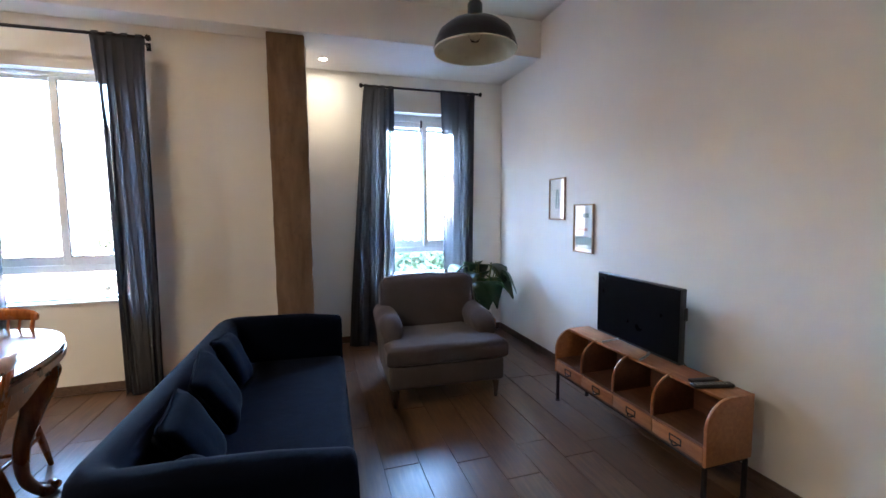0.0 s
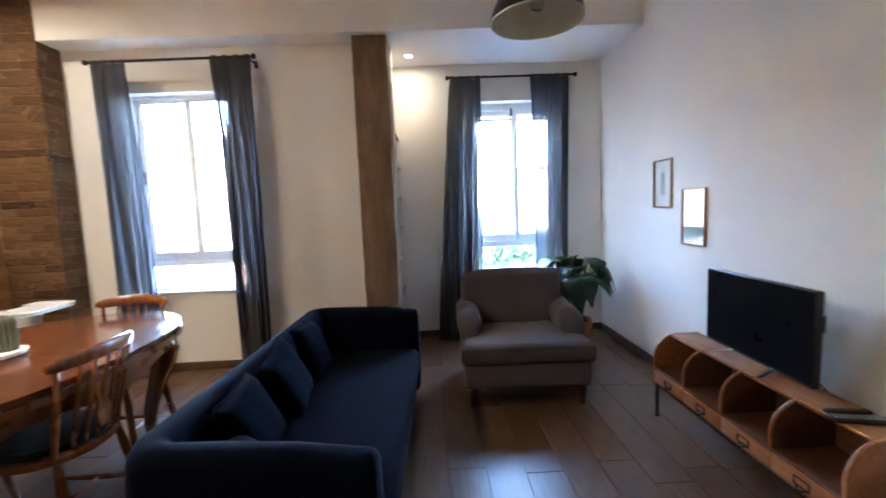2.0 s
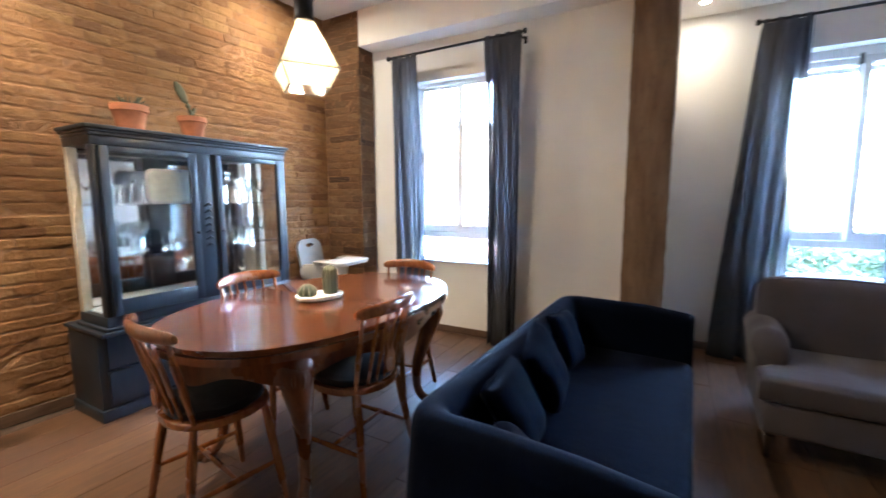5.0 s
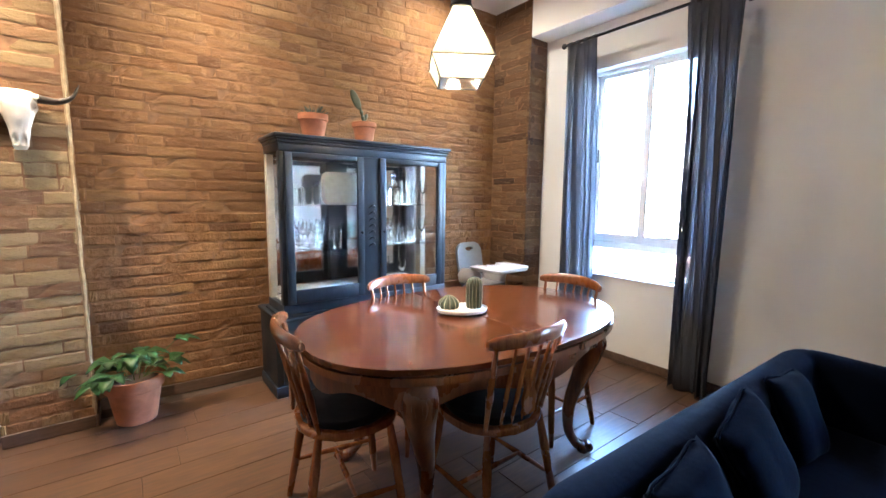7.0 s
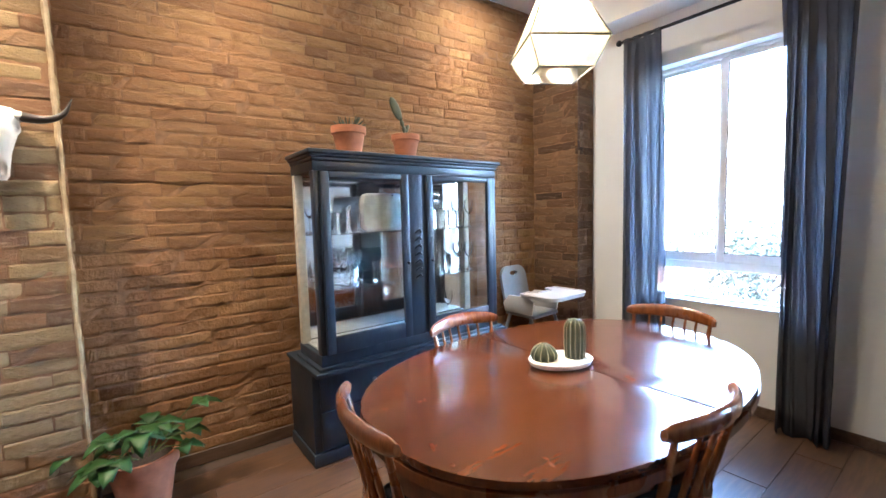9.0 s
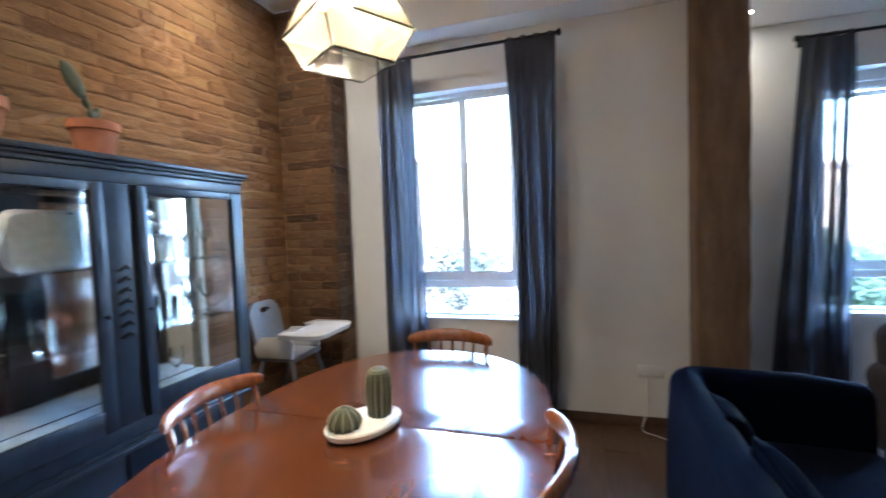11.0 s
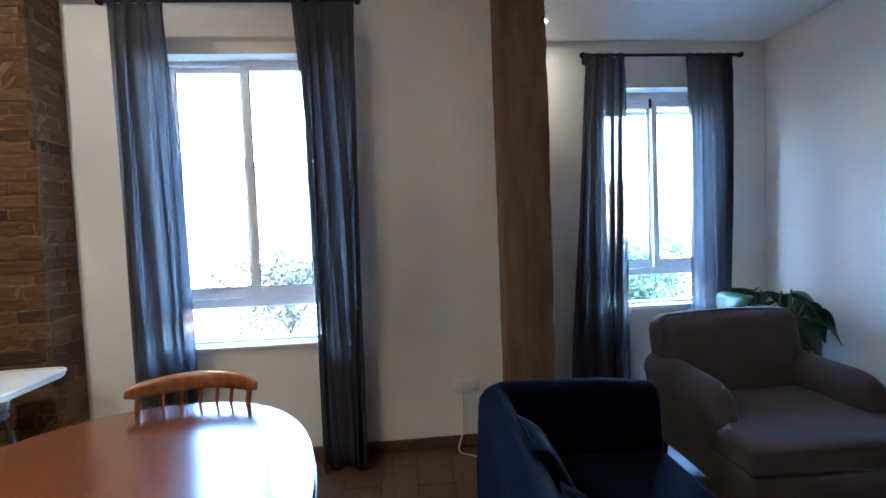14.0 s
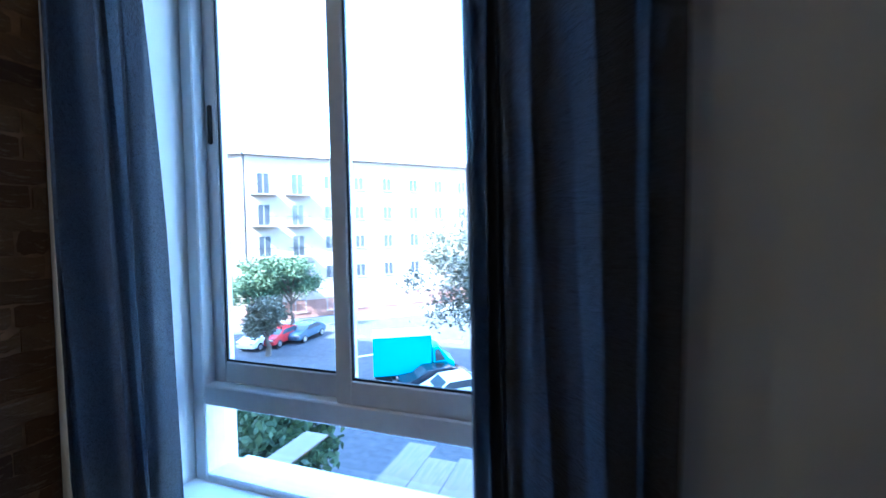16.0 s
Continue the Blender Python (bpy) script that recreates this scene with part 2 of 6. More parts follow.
M_PAD = fabric("dark_seat_pad", (0.014, 0.013, 0.018), 500, 0.2, 0.2)
M_BLUE = wood("blue_black_cabinet_paint", (0.011, 0.017, 0.027), (0.020, 0.031, 0.044), 5, (6, 6, 1), 0.4, 0.1, 0.1)
M_CREAM_IN = plain("cream_cabinet_paint", (0.60, 0.54, 0.43), 0.6)
M_BLUE_IN = plain("cabinet_back_paint", (0.62, 0.66, 0.66), 0.6)
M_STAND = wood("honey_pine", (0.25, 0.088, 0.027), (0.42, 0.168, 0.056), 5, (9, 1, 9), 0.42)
# inside boards: a darker brown than the stand's outer pine
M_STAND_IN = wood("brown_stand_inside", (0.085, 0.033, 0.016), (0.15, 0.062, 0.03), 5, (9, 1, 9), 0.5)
M_SCREEN = plain("black_screen", (0.004, 0.004, 0.005), 0.3, spread=0.02, bump=0)
M_SCREEN.node_tree.nodes["Principled BSDF"].inputs["Specular IOR Level"].default_value = 0.06
M_BLACK = plain("black_plastic", (0.012, 0.012, 0.013), 0.35)
M_STEEL = plain("brushed_steel", (0.55, 0.55, 0.56), 0.3, 1.0)
M_WHITE = plain("white_plastic", (0.74, 0.74, 0.72), 0.35, spread=0.03)
M_GREYPL = plain("grey_plastic", (0.27, 0.285, 0.30), 0.45, spread=0.05)
M_TERRA = plain("terracotta", (0.43, 0.16, 0.075), 0.85, spread=0.2, scale=14, bump=0.15)
M_SOIL = plain("potting_soil", (0.035, 0.022, 0.015), 0.95, spread=0.5, scale=60, bump=0.8)
M_LEAF = leafy("big_leaf", (0.012, 0.040, 0.018), (0.035, 0.10, 0.036), 0.35)
M_LEAF2 = leafy("light_leaf", (0.012, 0.042, 0.011), (0.036, 0.100, 0.024))
M_STEM = plain("plant_stem", (0.10, 0.12, 0.04), 0.7)
M_CACTUS = plain("cactus_skin", (0.070, 0.080, 0.044), 0.6, spread=0.3, scale=25)
M_SPINE = plain("cactus_spines", (0.48, 0.43, 0.3), 0.8)
M_CHINA = plain("white_glazed_dish", (0.78, 0.77, 0.74), 0.15, spread=0.03)
M_BONE = plain("bleached_bone", (0.74, 0.70, 0.62), 0.7, spread=0.12, scale=9, bump=0.3)
M_HORN = plain("dark_horn", (0.025, 0.018, 0.014), 0.4)
M_ENAMEL = plain("black_enamel", (0.008, 0.008, 0.009), 0.22)
M_CREAM = plain("cream_enamel", (0.66, 0.64, 0.52), 0.3, spread=0.04)
M_BRASS = plain("brass", (0.55, 0.38, 0.16), 0.3, 1.0)
M_BULB = glow("lit_bulb", (1.0, 0.72, 0.40), 30)
M_SPOT = glow("lit_spot", (1.0, 0.84, 0.62), 19)
M_SPOT_DIM = glow("dim_lit_spot", (1.0, 0.84, 0.62), 4)
M_DRINK = thin_glass("drinking_glass", (0.93, 0.97, 0.98))
M_PAPER = plain("print_paper", (0.72, 0.72, 0.69), 0.7, spread=0.03)
M_FRAME = wood("light_oak_frame", (0.30, 0.21, 0.13), (0.46, 0.34, 0.23), 8, (8, 8, 1), 0.5)
M_INK = plain("pale_green_ink", (0.25, 0.33, 0.30), 0.8)
M_INK2 = plain("pink_ink", (0.62, 0.36, 0.30), 0.8)

# lantern panes: lit from behind by the bulb; the lower band is clearer


def lantern_glass(name, tint, clear, gloss):
    m = Mat(name, 0.5)
    d, t, g, a, b = (m.t.nodes.new(k) for k in ("ShaderNodeBsdfTranslucent", "ShaderNodeBsdfTransparent", "ShaderNodeBsdfGlossy", "ShaderNodeMixShader", "ShaderNodeMixShader"))
    m.link(m.ramp(m.noise(40, 3), [(0.3, tuple(v * 0.8 for v in tint)), (0.7, tint)]), d.inputs[0])
    g.inputs["Roughness"].default_value = 0.06
    a.inputs[0].default_value, b.inputs[0].default_value = clear, gloss
    for p, q in ((d.outputs[0], a.inputs[1]), (t.outputs[0], a.inputs[2]), (a.outputs[0], b.inputs[1]), (g.outputs[0], b.inputs[2]), (b.outputs[0], m.t.nodes["Material Output"].inputs[0])):
        m.link(p, q)
    return m.m


M_FROST = lantern_glass("frosted_lantern_glass", (0.088, 0.080, 0.064), 0.25, 0.08)
M_SEEDED = lantern_glass("seeded_lantern_glass", (0.072, 0.066, 0.053), 0.55, 0.12)

# ---- building helpers ----


def finish(bm, name, material, smooth=40):
    me = bpy.data.meshes.new(name)
    bmesh.ops.recalc_face_normals(bm, faces=bm.faces)
    bm.to_mesh(me)
    bm.free()
    for mt in material if isinstance(material, (list, tuple)) else [material]:
        me.materials.append(mt)
    if smooth:
        me.polygons.foreach_set("use_smooth", [True] * len(me.polygons))
        me.set_sharp_from_angle(angle=radians(smooth))
    return me


def part(name, bm, material, parent, label="", smooth=40):
    ob = new(name, finish(bm, name, material, smooth))
    ob.parent = parent
    if label:
        tagged(ob, label)
    return ob


def thing(name, label, category, m=None, group=""):
    ob = tagged(new(name), label, category, group)
    ob.empty_display_size = 0.1
    ob.matrix_basis = m if m is not None else Matrix()
    return ob


def structure(name, bm, material, label, category, smooth=40):
    return tagged(new(name, finish(bm, name, material, smooth)), label, category, kind="structure")


def box(lo, hi, bevel=0.0, seg=2, bm=None, m=None):
    """A box between two corners, bevelled, in a bmesh of its own or added to bm."""
    bm = bm or bmesh.new()
    size = [max(1e-4, h - l) for l, h in zip(lo, hi)]
    mid = [(h + l) / 2 for l, h in zip(lo, hi)]
    mt = Matrix.LocRotScale(mid, None, size)
    vs = bmesh.ops.create_cube(bm, size=1, matrix=(m @ mt) if m else mt)["verts"]
    if bevel:
        es = list({e for v in vs for e in v.link_edges})
        bmesh.ops.bevel(bm, geom=es, offset=min(bevel, min(size) * 0.49), segments=seg, profile=0.5, affect="EDGES")
    return bm


def sheet(lo, hi):
    """One pane of thin glass: an upright rectangle between two corners."""
    bm = bmesh.new()
    bm.faces.new([bm.verts.new(p) for p in ((lo[0], lo[1], lo[2]), (hi[0], hi[1], lo[2]), (hi[0], hi[1], hi[2]), (lo[0], lo[1], hi[2]))])
    return bm


def lathe(profile, seg=24, bm=None, m=None, cap=True):
    """Turns (radius, height) points round the z axis."""
    bm = bm or bmesh.new()
    m = m or Matrix()
    rings = []
    for r, z in profile:
        rings.append([bm.verts.new(m @ Vector((r * math.cos(2 * math.pi * i / seg), r * math.sin(2 * math.pi * i / seg), z))) for i in range(seg)])
    for a, b in zip(rings, rings[1:]):
        for i in range(seg):
            bm.faces.new((a[i], a[(i + 1) % seg], b[(i + 1) % seg], b[i]))
    if cap:
        bm.faces.new(rings[0][::-1])
        bm.faces.new(rings[-1])
    return bm


def tube(points, radii, seg=10, bm=None, flat=1.0):
    """A tube through points; radii one number or one a point; flat squeezes it."""
    bm = bm or bmesh.new()
    pts = [Vector(p) for p in points]
    if not isinstance(radii, (list, tuple)):
        radii = [radii] * len(pts)
    rings, side = [], None
    for i, p in enumerate(pts):
        d = (pts[min(i + 1, len(pts) - 1)] - pts[max(i - 1, 0)]).normalized()
        if side is None:
            side = d.orthogonal().normalized()
        side = (side - d * side.dot(d)).normalized()
        up = d.cross(side)
        rings.append([bm.verts.new(p + (side * math.cos(2 * math.pi * k / seg) + up * math.sin(2 * math.pi * k / seg) * flat) * radii[i]) for k in range(seg)])
    for a, b in zip(rings, rings[1:]):
        for k in range(seg):
            bm.faces.new((a[k], a[(k + 1) % seg], b[(k + 1) % seg], b[k]))
    bm.faces.new(rings[0][::-1])
    bm.faces.new(rings[-1])
    return bm


def arc(cx, cy, r, a0, a1, n):
    return [(cx + r * math.cos(radians(a0 + (a1 - a0) * i / n)), cy + r * math.sin(radians(a0 + (a1 - a0) * i / n))) for i in range(n + 1)]


def smooth_path(points, n=8):
    """Catmull-Rom through points."""
    p = [Vector(q) for q in points]
    p = [2 * p[0] - p[1], *p, 2 * p[-1] - p[-2]]
    out = []
    for i in range(1, len(p) - 2):
        for k in range(n):
            t = k / n
            out.append(0.5 * (2 * p[i] + (p[i + 1] - p[i - 1]) * t + (2 * p[i - 1] - 5 * p[i] + 4 * p[i + 1] - p[i + 2]) * t * t + (3 * p[i] - p[i - 1] - 3 * p[i + 1] + p[i + 2]) * t ** 3))
    out.append(p[-2])
    return out


def extrude_outline(outline, lo, hi, axis="z", bevel=0.0, seg=2, bm=None):
    """A prism over a 2D outline, from lo to hi along an axis."""
    bm = bm or bmesh.new()

    def at(u, v, w):
        return {"z": (u, v, w), "y": (u, w, v), "x": (w, u, v)}[axis]

    a = [bm.verts.new(at(u, v, lo)) for u, v in outline]
    b = [bm.verts.new(at(u, v, hi)) for u, v in outline]
    n = len(a)
    faces = [bm.faces.new(a), bm.faces.new(b)]
    for i in range(n):
        bm.faces.new((a[i], a[(i + 1) % n], b[(i + 1) % n], b[i]))
    if bevel:
        es = list({e for f in faces for e in f.edges})
        bmesh.ops.bevel(bm, geom=es, offset=bevel, segments=seg, profile=0.5, affect="EDGES")
    return bm


def pillow(w, h, d, bm=None, m=None, n=14, pinch=0.5):
    """A stuffed cushion in the xz plane, thick along y."""
    bm = bm or bmesh.new()
    m = m or Matrix()
    grid = {}
    for s in (1, -1):
        for i in range(n + 1):
            for k in range(n + 1):
                u, v = 2 * i / n - 1, 2 * k / n - 1
                edge = i in (0, n) or k in (0, n)
                if s < 0 and edge:
                    continue
                f = (max(0, 1 - u ** 4) * max(0, 1 - v ** 4)) ** pinch
                pu = 1 - 0.07 * (1 - abs(v) ** 3) * abs(u) ** 4
                pv = 1 - 0.07 * (1 - abs(u) ** 3) * abs(v) ** 4
                p = m @ Vector((u * pu * w / 2, s * f * d / 2, v * pv * h / 2))
                p += 0.006 * noise.noise_vector(p * 9)
                grid[s, i, k] = bm.verts.new(p)
                if edge:
                    grid[-s, i, k] = grid[s, i, k]
    for s in (1, -1):
        for i in range(n):
            for k in range(n):
                q = (grid[s, i, k], grid[s, i + 1, k], grid[s, i + 1, k + 1], grid[s, i, k + 1])
                bm.faces.new(q if s < 0 else q[::-1])
    return bm


def sag(bm, amount=0.006, scale=6):
    """Uneven stuffing."""
    for v in bm.verts:
        v.co += amount * noise.noise_vector(v.co * scale)
    return bm


# ---- the room: walls, floor, ceiling ----
XB, XT = -2.89, 2.36          # brick wall at its far end, TV wall
XB0 = -3.04                   # brick wall at its near end
YL, YR, YBEAM = 4.47, 5.10, 4.25
YBACK, ZC, ZS = -3.60, 3.10, 2.77
WL = (-2.0, -1.06, 0.697, 2.415)
WR = (0.995, 1.935, 0.665, 2.41)


def wall_with_hole(name, x0, x1, y0, y1, z1, hole, label):
    hx0, hx1, hz0, hz1 = hole
    bm = bmesh.new()
    box((x0, y0, 0), (hx0, y1, z1), bm=bm)
    box((hx1, y0, 0), (x1, y1, z1), bm=bm)
    box((hx0, y0, 0), (hx1, y1, hz0), bm=bm)
    box((hx0, y0, hz1), (hx1, y1, z1), bm=bm)
    bmesh.ops.remove_doubles(bm, verts=bm.verts, dist=1e-4)
    return structure(name, bm, M_WALL, label, "wall", 0)


wall_with_hole("wall_north", -2.43, 0.0, YL, 4.72, ZS, WL, "cream white plastered wall with a tall window")
wall_with_hole("wall_recess", 0.0, XT, YR, 5.36, ZS, WR, "cream white plastered recess wall with a tall window")
structure("wall_east", box((XT, YBACK, 0), (XT + 0.15, 5.36, ZC)), M_WALL, "plain white plastered wall behind the television", "wall", 0)
structure("wall_south", box((-3.3, YBACK - 0.15, 0), (XT + 0.15, YBACK, ZC)), M_WALL, "plain white plastered back wall", "wall", 0)
structure("ceiling", box((-3.3, YBACK - 0.15, ZC), (XT + 0.15, YBEAM, ZC + 0.15)), M_CEIL, "white painted ceiling", "ceiling", 0)
structure("beam", box((-2.43, YBEAM, ZS), (XT, 5.36, ZC + 0.15), 0.006), M_WALL, "white plastered beam and lowered ceiling over the windows", "beam", 0)
structure("wall_brick_backing", extrude_outline([(-3.3, 1.055), (-3.045, 1.055), (-2.895, YBEAM), (-2.895, 4.72), (-3.3, 4.72)], 0, ZC), M_MORTAR, "mortar bed of the bare brick wall", "wall", 0)
structure("wall_pier_backing", box((XB - 0.005, YBEAM + 0.005, 0), (-2.43 - 0.005, 4.72, ZC)), M_MORTAR, "mortar bed of the corner brick pier", "wall", 0)
structure("wall_west", box((-3.3, YBACK, 0), (-2.94, 0.675, ZC)), M_WALL, "white plastered wall beside the brick pier", "wall", 0)
structure("wall_west_pier_backing", box((-3.3, 0.68, 0), (-2.82 - 0.005, 1.06 - 0.005, ZC)), M_MORTAR, "mortar bed of the brick pier", "wall", 0)
# niche side wall with shelves
structure("wall_niche", box((0.0, 4.86, 0), (0.02, YR, ZS)), M_WALL, "white side wall of the shelf niche", "wall", 0)
structure("wall_niche_side", box((-0.3, 4.72, 0), (0.0, 5.36, ZS)), M_WALL, "white wall behind the shelf niche", "wall", 0)

# concrete column with chipped edges
bm = box((0.0, 4.30, 0), (0.285, 4.56, ZS - 0.003), 0.012, 2)
bmesh.ops.subdivide_edges(bm, edges=[e for e in bm.edges if e.calc_length() > 1], cuts=60)
for v in bm.verts:
    v.co.x += 0.006 * noise.noise(v.co * 9) + 0.003 * noise.noise(v.co * 40)
    v.co.y += 0.005 * noise.noise(v.co * 7 + Vector((3, 1, 2)))
structure("column", bm, M_CONCRETE, "raw brown concrete column with rough edges", "column")
structure("column_plaster", box((0.03, 4.57, 0), (0.292, 4.66, ZS)), M_WALL, "white plaster strip on the column's side", "wall", 0)


def skirting(name, lo, hi):
    structure(name, box(lo, hi, 0.004), M_SKIRT, "dark brown tiled skirting", "baseboard", 0)


skirting("baseboard", (-2.43, YL - 0.012, 0.004), (-0.003, YL, 0.075))
skirting("baseboard_recess", (0.295, YR - 0.012, 0.004), (XT, YR, 0.075))
skirting("baseboard_east", (XT - 0.012, YBACK, 0.004), (XT, YR - 0.013, 0.075))
structure("baseboard_brick", extrude_outline([(XB0, 1.075), (XB0 + 0.016, 1.075), (XB + 0.014, YBEAM - 0.002), (XB - 0.002, YBEAM - 0.002)], 0.004, 0.075), M_SKIRT, "dark brown tiled skirting", "baseboard", 0)
skirting("baseboard_west", (-2.94, YBACK, 0.004), (-2.926, 0.672, 0.075))
skirting("baseboard_pier", (-2.82, 0.675, 0.004), (-2.806, 1.06, 0.075))
skirting("baseboard_pier_side", (XB0 + 0.018, 1.06, 0.004), (-2.806, 1.074, 0.075))

# ---- windows ----


def window(name, hole, y, label, blind, rail=0.29, head=0.028):
    x0, x1, z0, z1 = hole
    root = tagged(new(name), label, "window", kind="structure")
    xm = (x0 + x1) / 2
    fr = bmesh.new()
    for lo, hi in (((x0, y, z0), (x0 + 0.045, y + 0.07, z1)), ((x1 - 0.045, y, z0), (x1, y + 0.07, z1)),
                   ((x0 + 0.045, y, z1 - head), (x1 - 0.045, y + 0.07, z1)), ((x0 + 0.045, y, z0), (x1 - 0.045, y + 0.07, z0 + 0.035)),
                   ((x0 + 0.045, y, z0 + rail - 0.057), (x1 - 0.045, y + 0.07, z0 + rail))):
        box(lo, hi, 0.004, 1, fr)
    part("window_frame", fr, M_ALU, root, "white lacquered aluminium frame", 30)
    zb, zt = z0 + rail, z1 - head
    for i, (a, b, yy) in enumerate(((x0 + 0.045, xm + 0.042, y + 0.036), (xm + 0.013, x1 - 0.045, y + 0.004))):
        s = bmesh.new()
        st, tp = 0.045, 0.028 if not blind else 0.045
        for lo, hi in (((a, yy, zb), (a + st, yy + 0.028, zt)), ((b - st, yy, zb), (b, yy + 0.028, zt)),
                       ((a + st, yy, zb), (b - st, yy + 0.028, zb + 0.06)), ((a + st, yy, zt - tp), (b - st, yy + 0.028, zt))):
            box(lo, hi, 0.003, 1, s)
        sash = part("sash", s, M_ALU, root, "sliding aluminium sash", 30)
        g = part("pane", sheet((a + st, yy + 0.014, zb + 0.06), (b - st, yy + 0.014, zt - tp)), M_PANE, sash, "", 0)
        g.visible_shadow = False
        gk = bmesh.new()
        for lo, hi in (((a + st, yy + 0.004, zb + 0.06), (a + st + 0.006, yy + 0.010, zt - tp)), ((b - st - 0.006, yy + 0.004, zb + 0.06), (b - st, yy + 0.010, zt - tp)), ((a + st + 0.006, yy + 0.004, zb + 0.06), (b - st - 0.006, yy + 0.010, zb + 0.066))):
            box(lo, hi, 0, 1, gk)
        part("gasket", gk, M_RUBBER, sash, "black rubber gasket", 0)
        if i == 0:
            part("handle", box((a + 0.014, yy - 0.006, 1.665), (a + 0.028, yy + 0.004, 1.775), 0.004), M_BLACK, sash, "recessed black handle")
    g = part("pane", sheet((x0 + 0.045, y + 0.033, z0 + 0.035), (x1 - 0.045, y + 0.033, z0 + rail - 0.057)), M_PANE, root, "", 0)
    g.visible_shadow = False
    part("window_sill", box((x0, y - 0.115, z0), (x1, y, z0 + 0.018), 0.003), M_WALL, root, "white painted sill", 0)
    part("window_sill", box((x0, y + 0.07, z0 - 0.03), (x1, y + 0.19, z0 - 0.012), 0.003), M_ALU, root, "outer sill", 0)
    if blind:
        bl = bmesh.new()
        for k in range(2):
            box((x0 + 0.05, y + 0.075, z1 - 0.08 - 0.045 * k - 0.042), (x1 - 0.05, y + 0.088, z1 - 0.08 - 0.045 * k), 0.005, 1, bl)
        part("roller_blind", bl, M_ALU, root, "raised white roller shutter slats", 0)
        part("latch", box((xm - 0.012, y - 0.012, z1 - 0.13), (xm + 0.008, y + 0.004, z1 - 0.05), 0.004), M_BLACK, root, "dark latch")
    return root


window("window_1", WL, 4.57, "tall white aluminium sliding window with a fixed lower pane", False)
window("window_2", WR, 5.225, "tall white aluminium sliding window with raised shutter", True, 0.315, 0.07)

# ---- curtains ----


def curtain_rod(x0, x1, y, z, wall):
    root = thing("curtain_rod", "black iron curtain rod with ball finials above the window", "curtain rod", pose(x0, y, z))
    w = x1 - x0
    part("rod", tube([(0.03, 0, 0), (w - 0.03, 0, 0)], 0.011, 12), M_IRON, root)
    for s, o in ((0, -1), (w, 1)):
        fin = lathe([(0.006, 0), (0.012, 0.004), (0.012, 0.014), (0.008, 0.018), (0.008, 0.022), (0.021, 0.032), (0.023, 0.043), (0.018, 0.055), (0.004, 0.06)], 14, m=Matrix.Translation((s - o * 0.03, 0, 0)) @ pose(0, 0, 0, 0, 90 * o, 0))
        part("finial", fin, M_IRON, root)
        b = tube([(s - o * 0.045, wall - y - 0.002, 0), (s - o * 0.045, 0, 0)], 0.007, 8)
        box((s - o * 0.045 - 0.015, wall - y - 0.008, -0.03), (s - o * 0.045 + 0.015, wall - y - 0.002, 0.03), 0.003, bm=b)
        part("bracket", b, M_IRON, root)
    return root


def curtain(x0, x1, b0, b1, y, ztop, folds, seed, depth=0.055, zbot=0.01, lean=0.0, label=""):
    """A hanging panel: from x0..x1 at the rod to b0..b1 at its foot."""
    root = thing("curtain", label or "grey linen tab-top curtain hanging in folds", "curtain", pose(0, y, 0), "grey curtains")
    rnd = random.Random(seed)
    nu, nv = folds * 14, 46
    ph = [rnd.uniform(0, 6.28) for _ in range(4)]
    bm = bmesh.new()
    rows = []
    for k in range(nv + 1):
        v = k / nv
        z = ztop - 0.012 - (ztop - 0.012 - zbot) * v
        e = v ** 0.75
        a, b = x0 + (b0 - x0) * e, x1 + (b1 - x1) * e
        row = []
        for i in range(nu + 1):
            u = i / nu
            w = u + 0.07 * math.sin(5 * u + ph[0] + 1.6 * v) + 0.03 * math.sin(11 * u + ph[1])
            amp = depth * (0.45 + 0.55 * min(1, v * 2.2)) * (0.62 + 0.38 * math.sin(7 * u + ph[2] + 1.3 * v))
            yy = amp * math.sin(2 * math.pi * folds * w + ph[3] + 0.5 * math.sin(2.2 * v + ph[1])) + 0.2 * amp * math.sin(2 * math.pi * folds * 2.3 * u + ph[2])
            xx = a + (b - a) * u + 0.010 * math.sin(2 * math.pi * folds * w * 2 + ph[3]) + 0.012 * math.sin(3 * v + 9 * u)
            row.append(bm.verts.new((xx, yy * (1 - 0.5 * (v < 0.03)) + lean * v, z + (0.01 * math.sin(14 * u + ph[0]) if k == nv else 0))))
        rows.append(row)
    for r, s in zip(rows, rows[1:]):
        for i in range(nu):
            bm.faces.new((r[i], r[i + 1], s[i + 1], s[i]))
    p = part("cloth", bm, M_CURTAIN, root, "", 60)
    sol = p.modifiers.new("thickness", "SOLIDIFY")
    sol.thickness = 0.0025
    n = max(3, round((x1 - x0) / 0.075))
    for i in range(n):
        cx = x0 + 0.025 + (x1 - x0 - 0.05) * i / (n - 1)
        tb = bmesh.new()
        ring = [(0.016 * math.cos(t), 0.016 * math.sin(t)) for t in [math.pi * (-0.25 + 1.5 * j / 12) for j in range(13)]]
        prof = [(-0.013, -0.05)] + [(c, s) for c, s in ring[::-1]] + [(0.013, -0.05)]
        a = [tb.verts.new((cx - 0.019, c, ztop + s)) for c, s in prof]
        b = [tb.verts.new((cx + 0.019, c, ztop + s)) for c, s in prof]
        for j in range(len(prof) - 1):
            tb.faces.new((a[j], a[j + 1], b[j + 1], b[j]))
        part("tab", tb, M_CURTAIN, root)
    return root


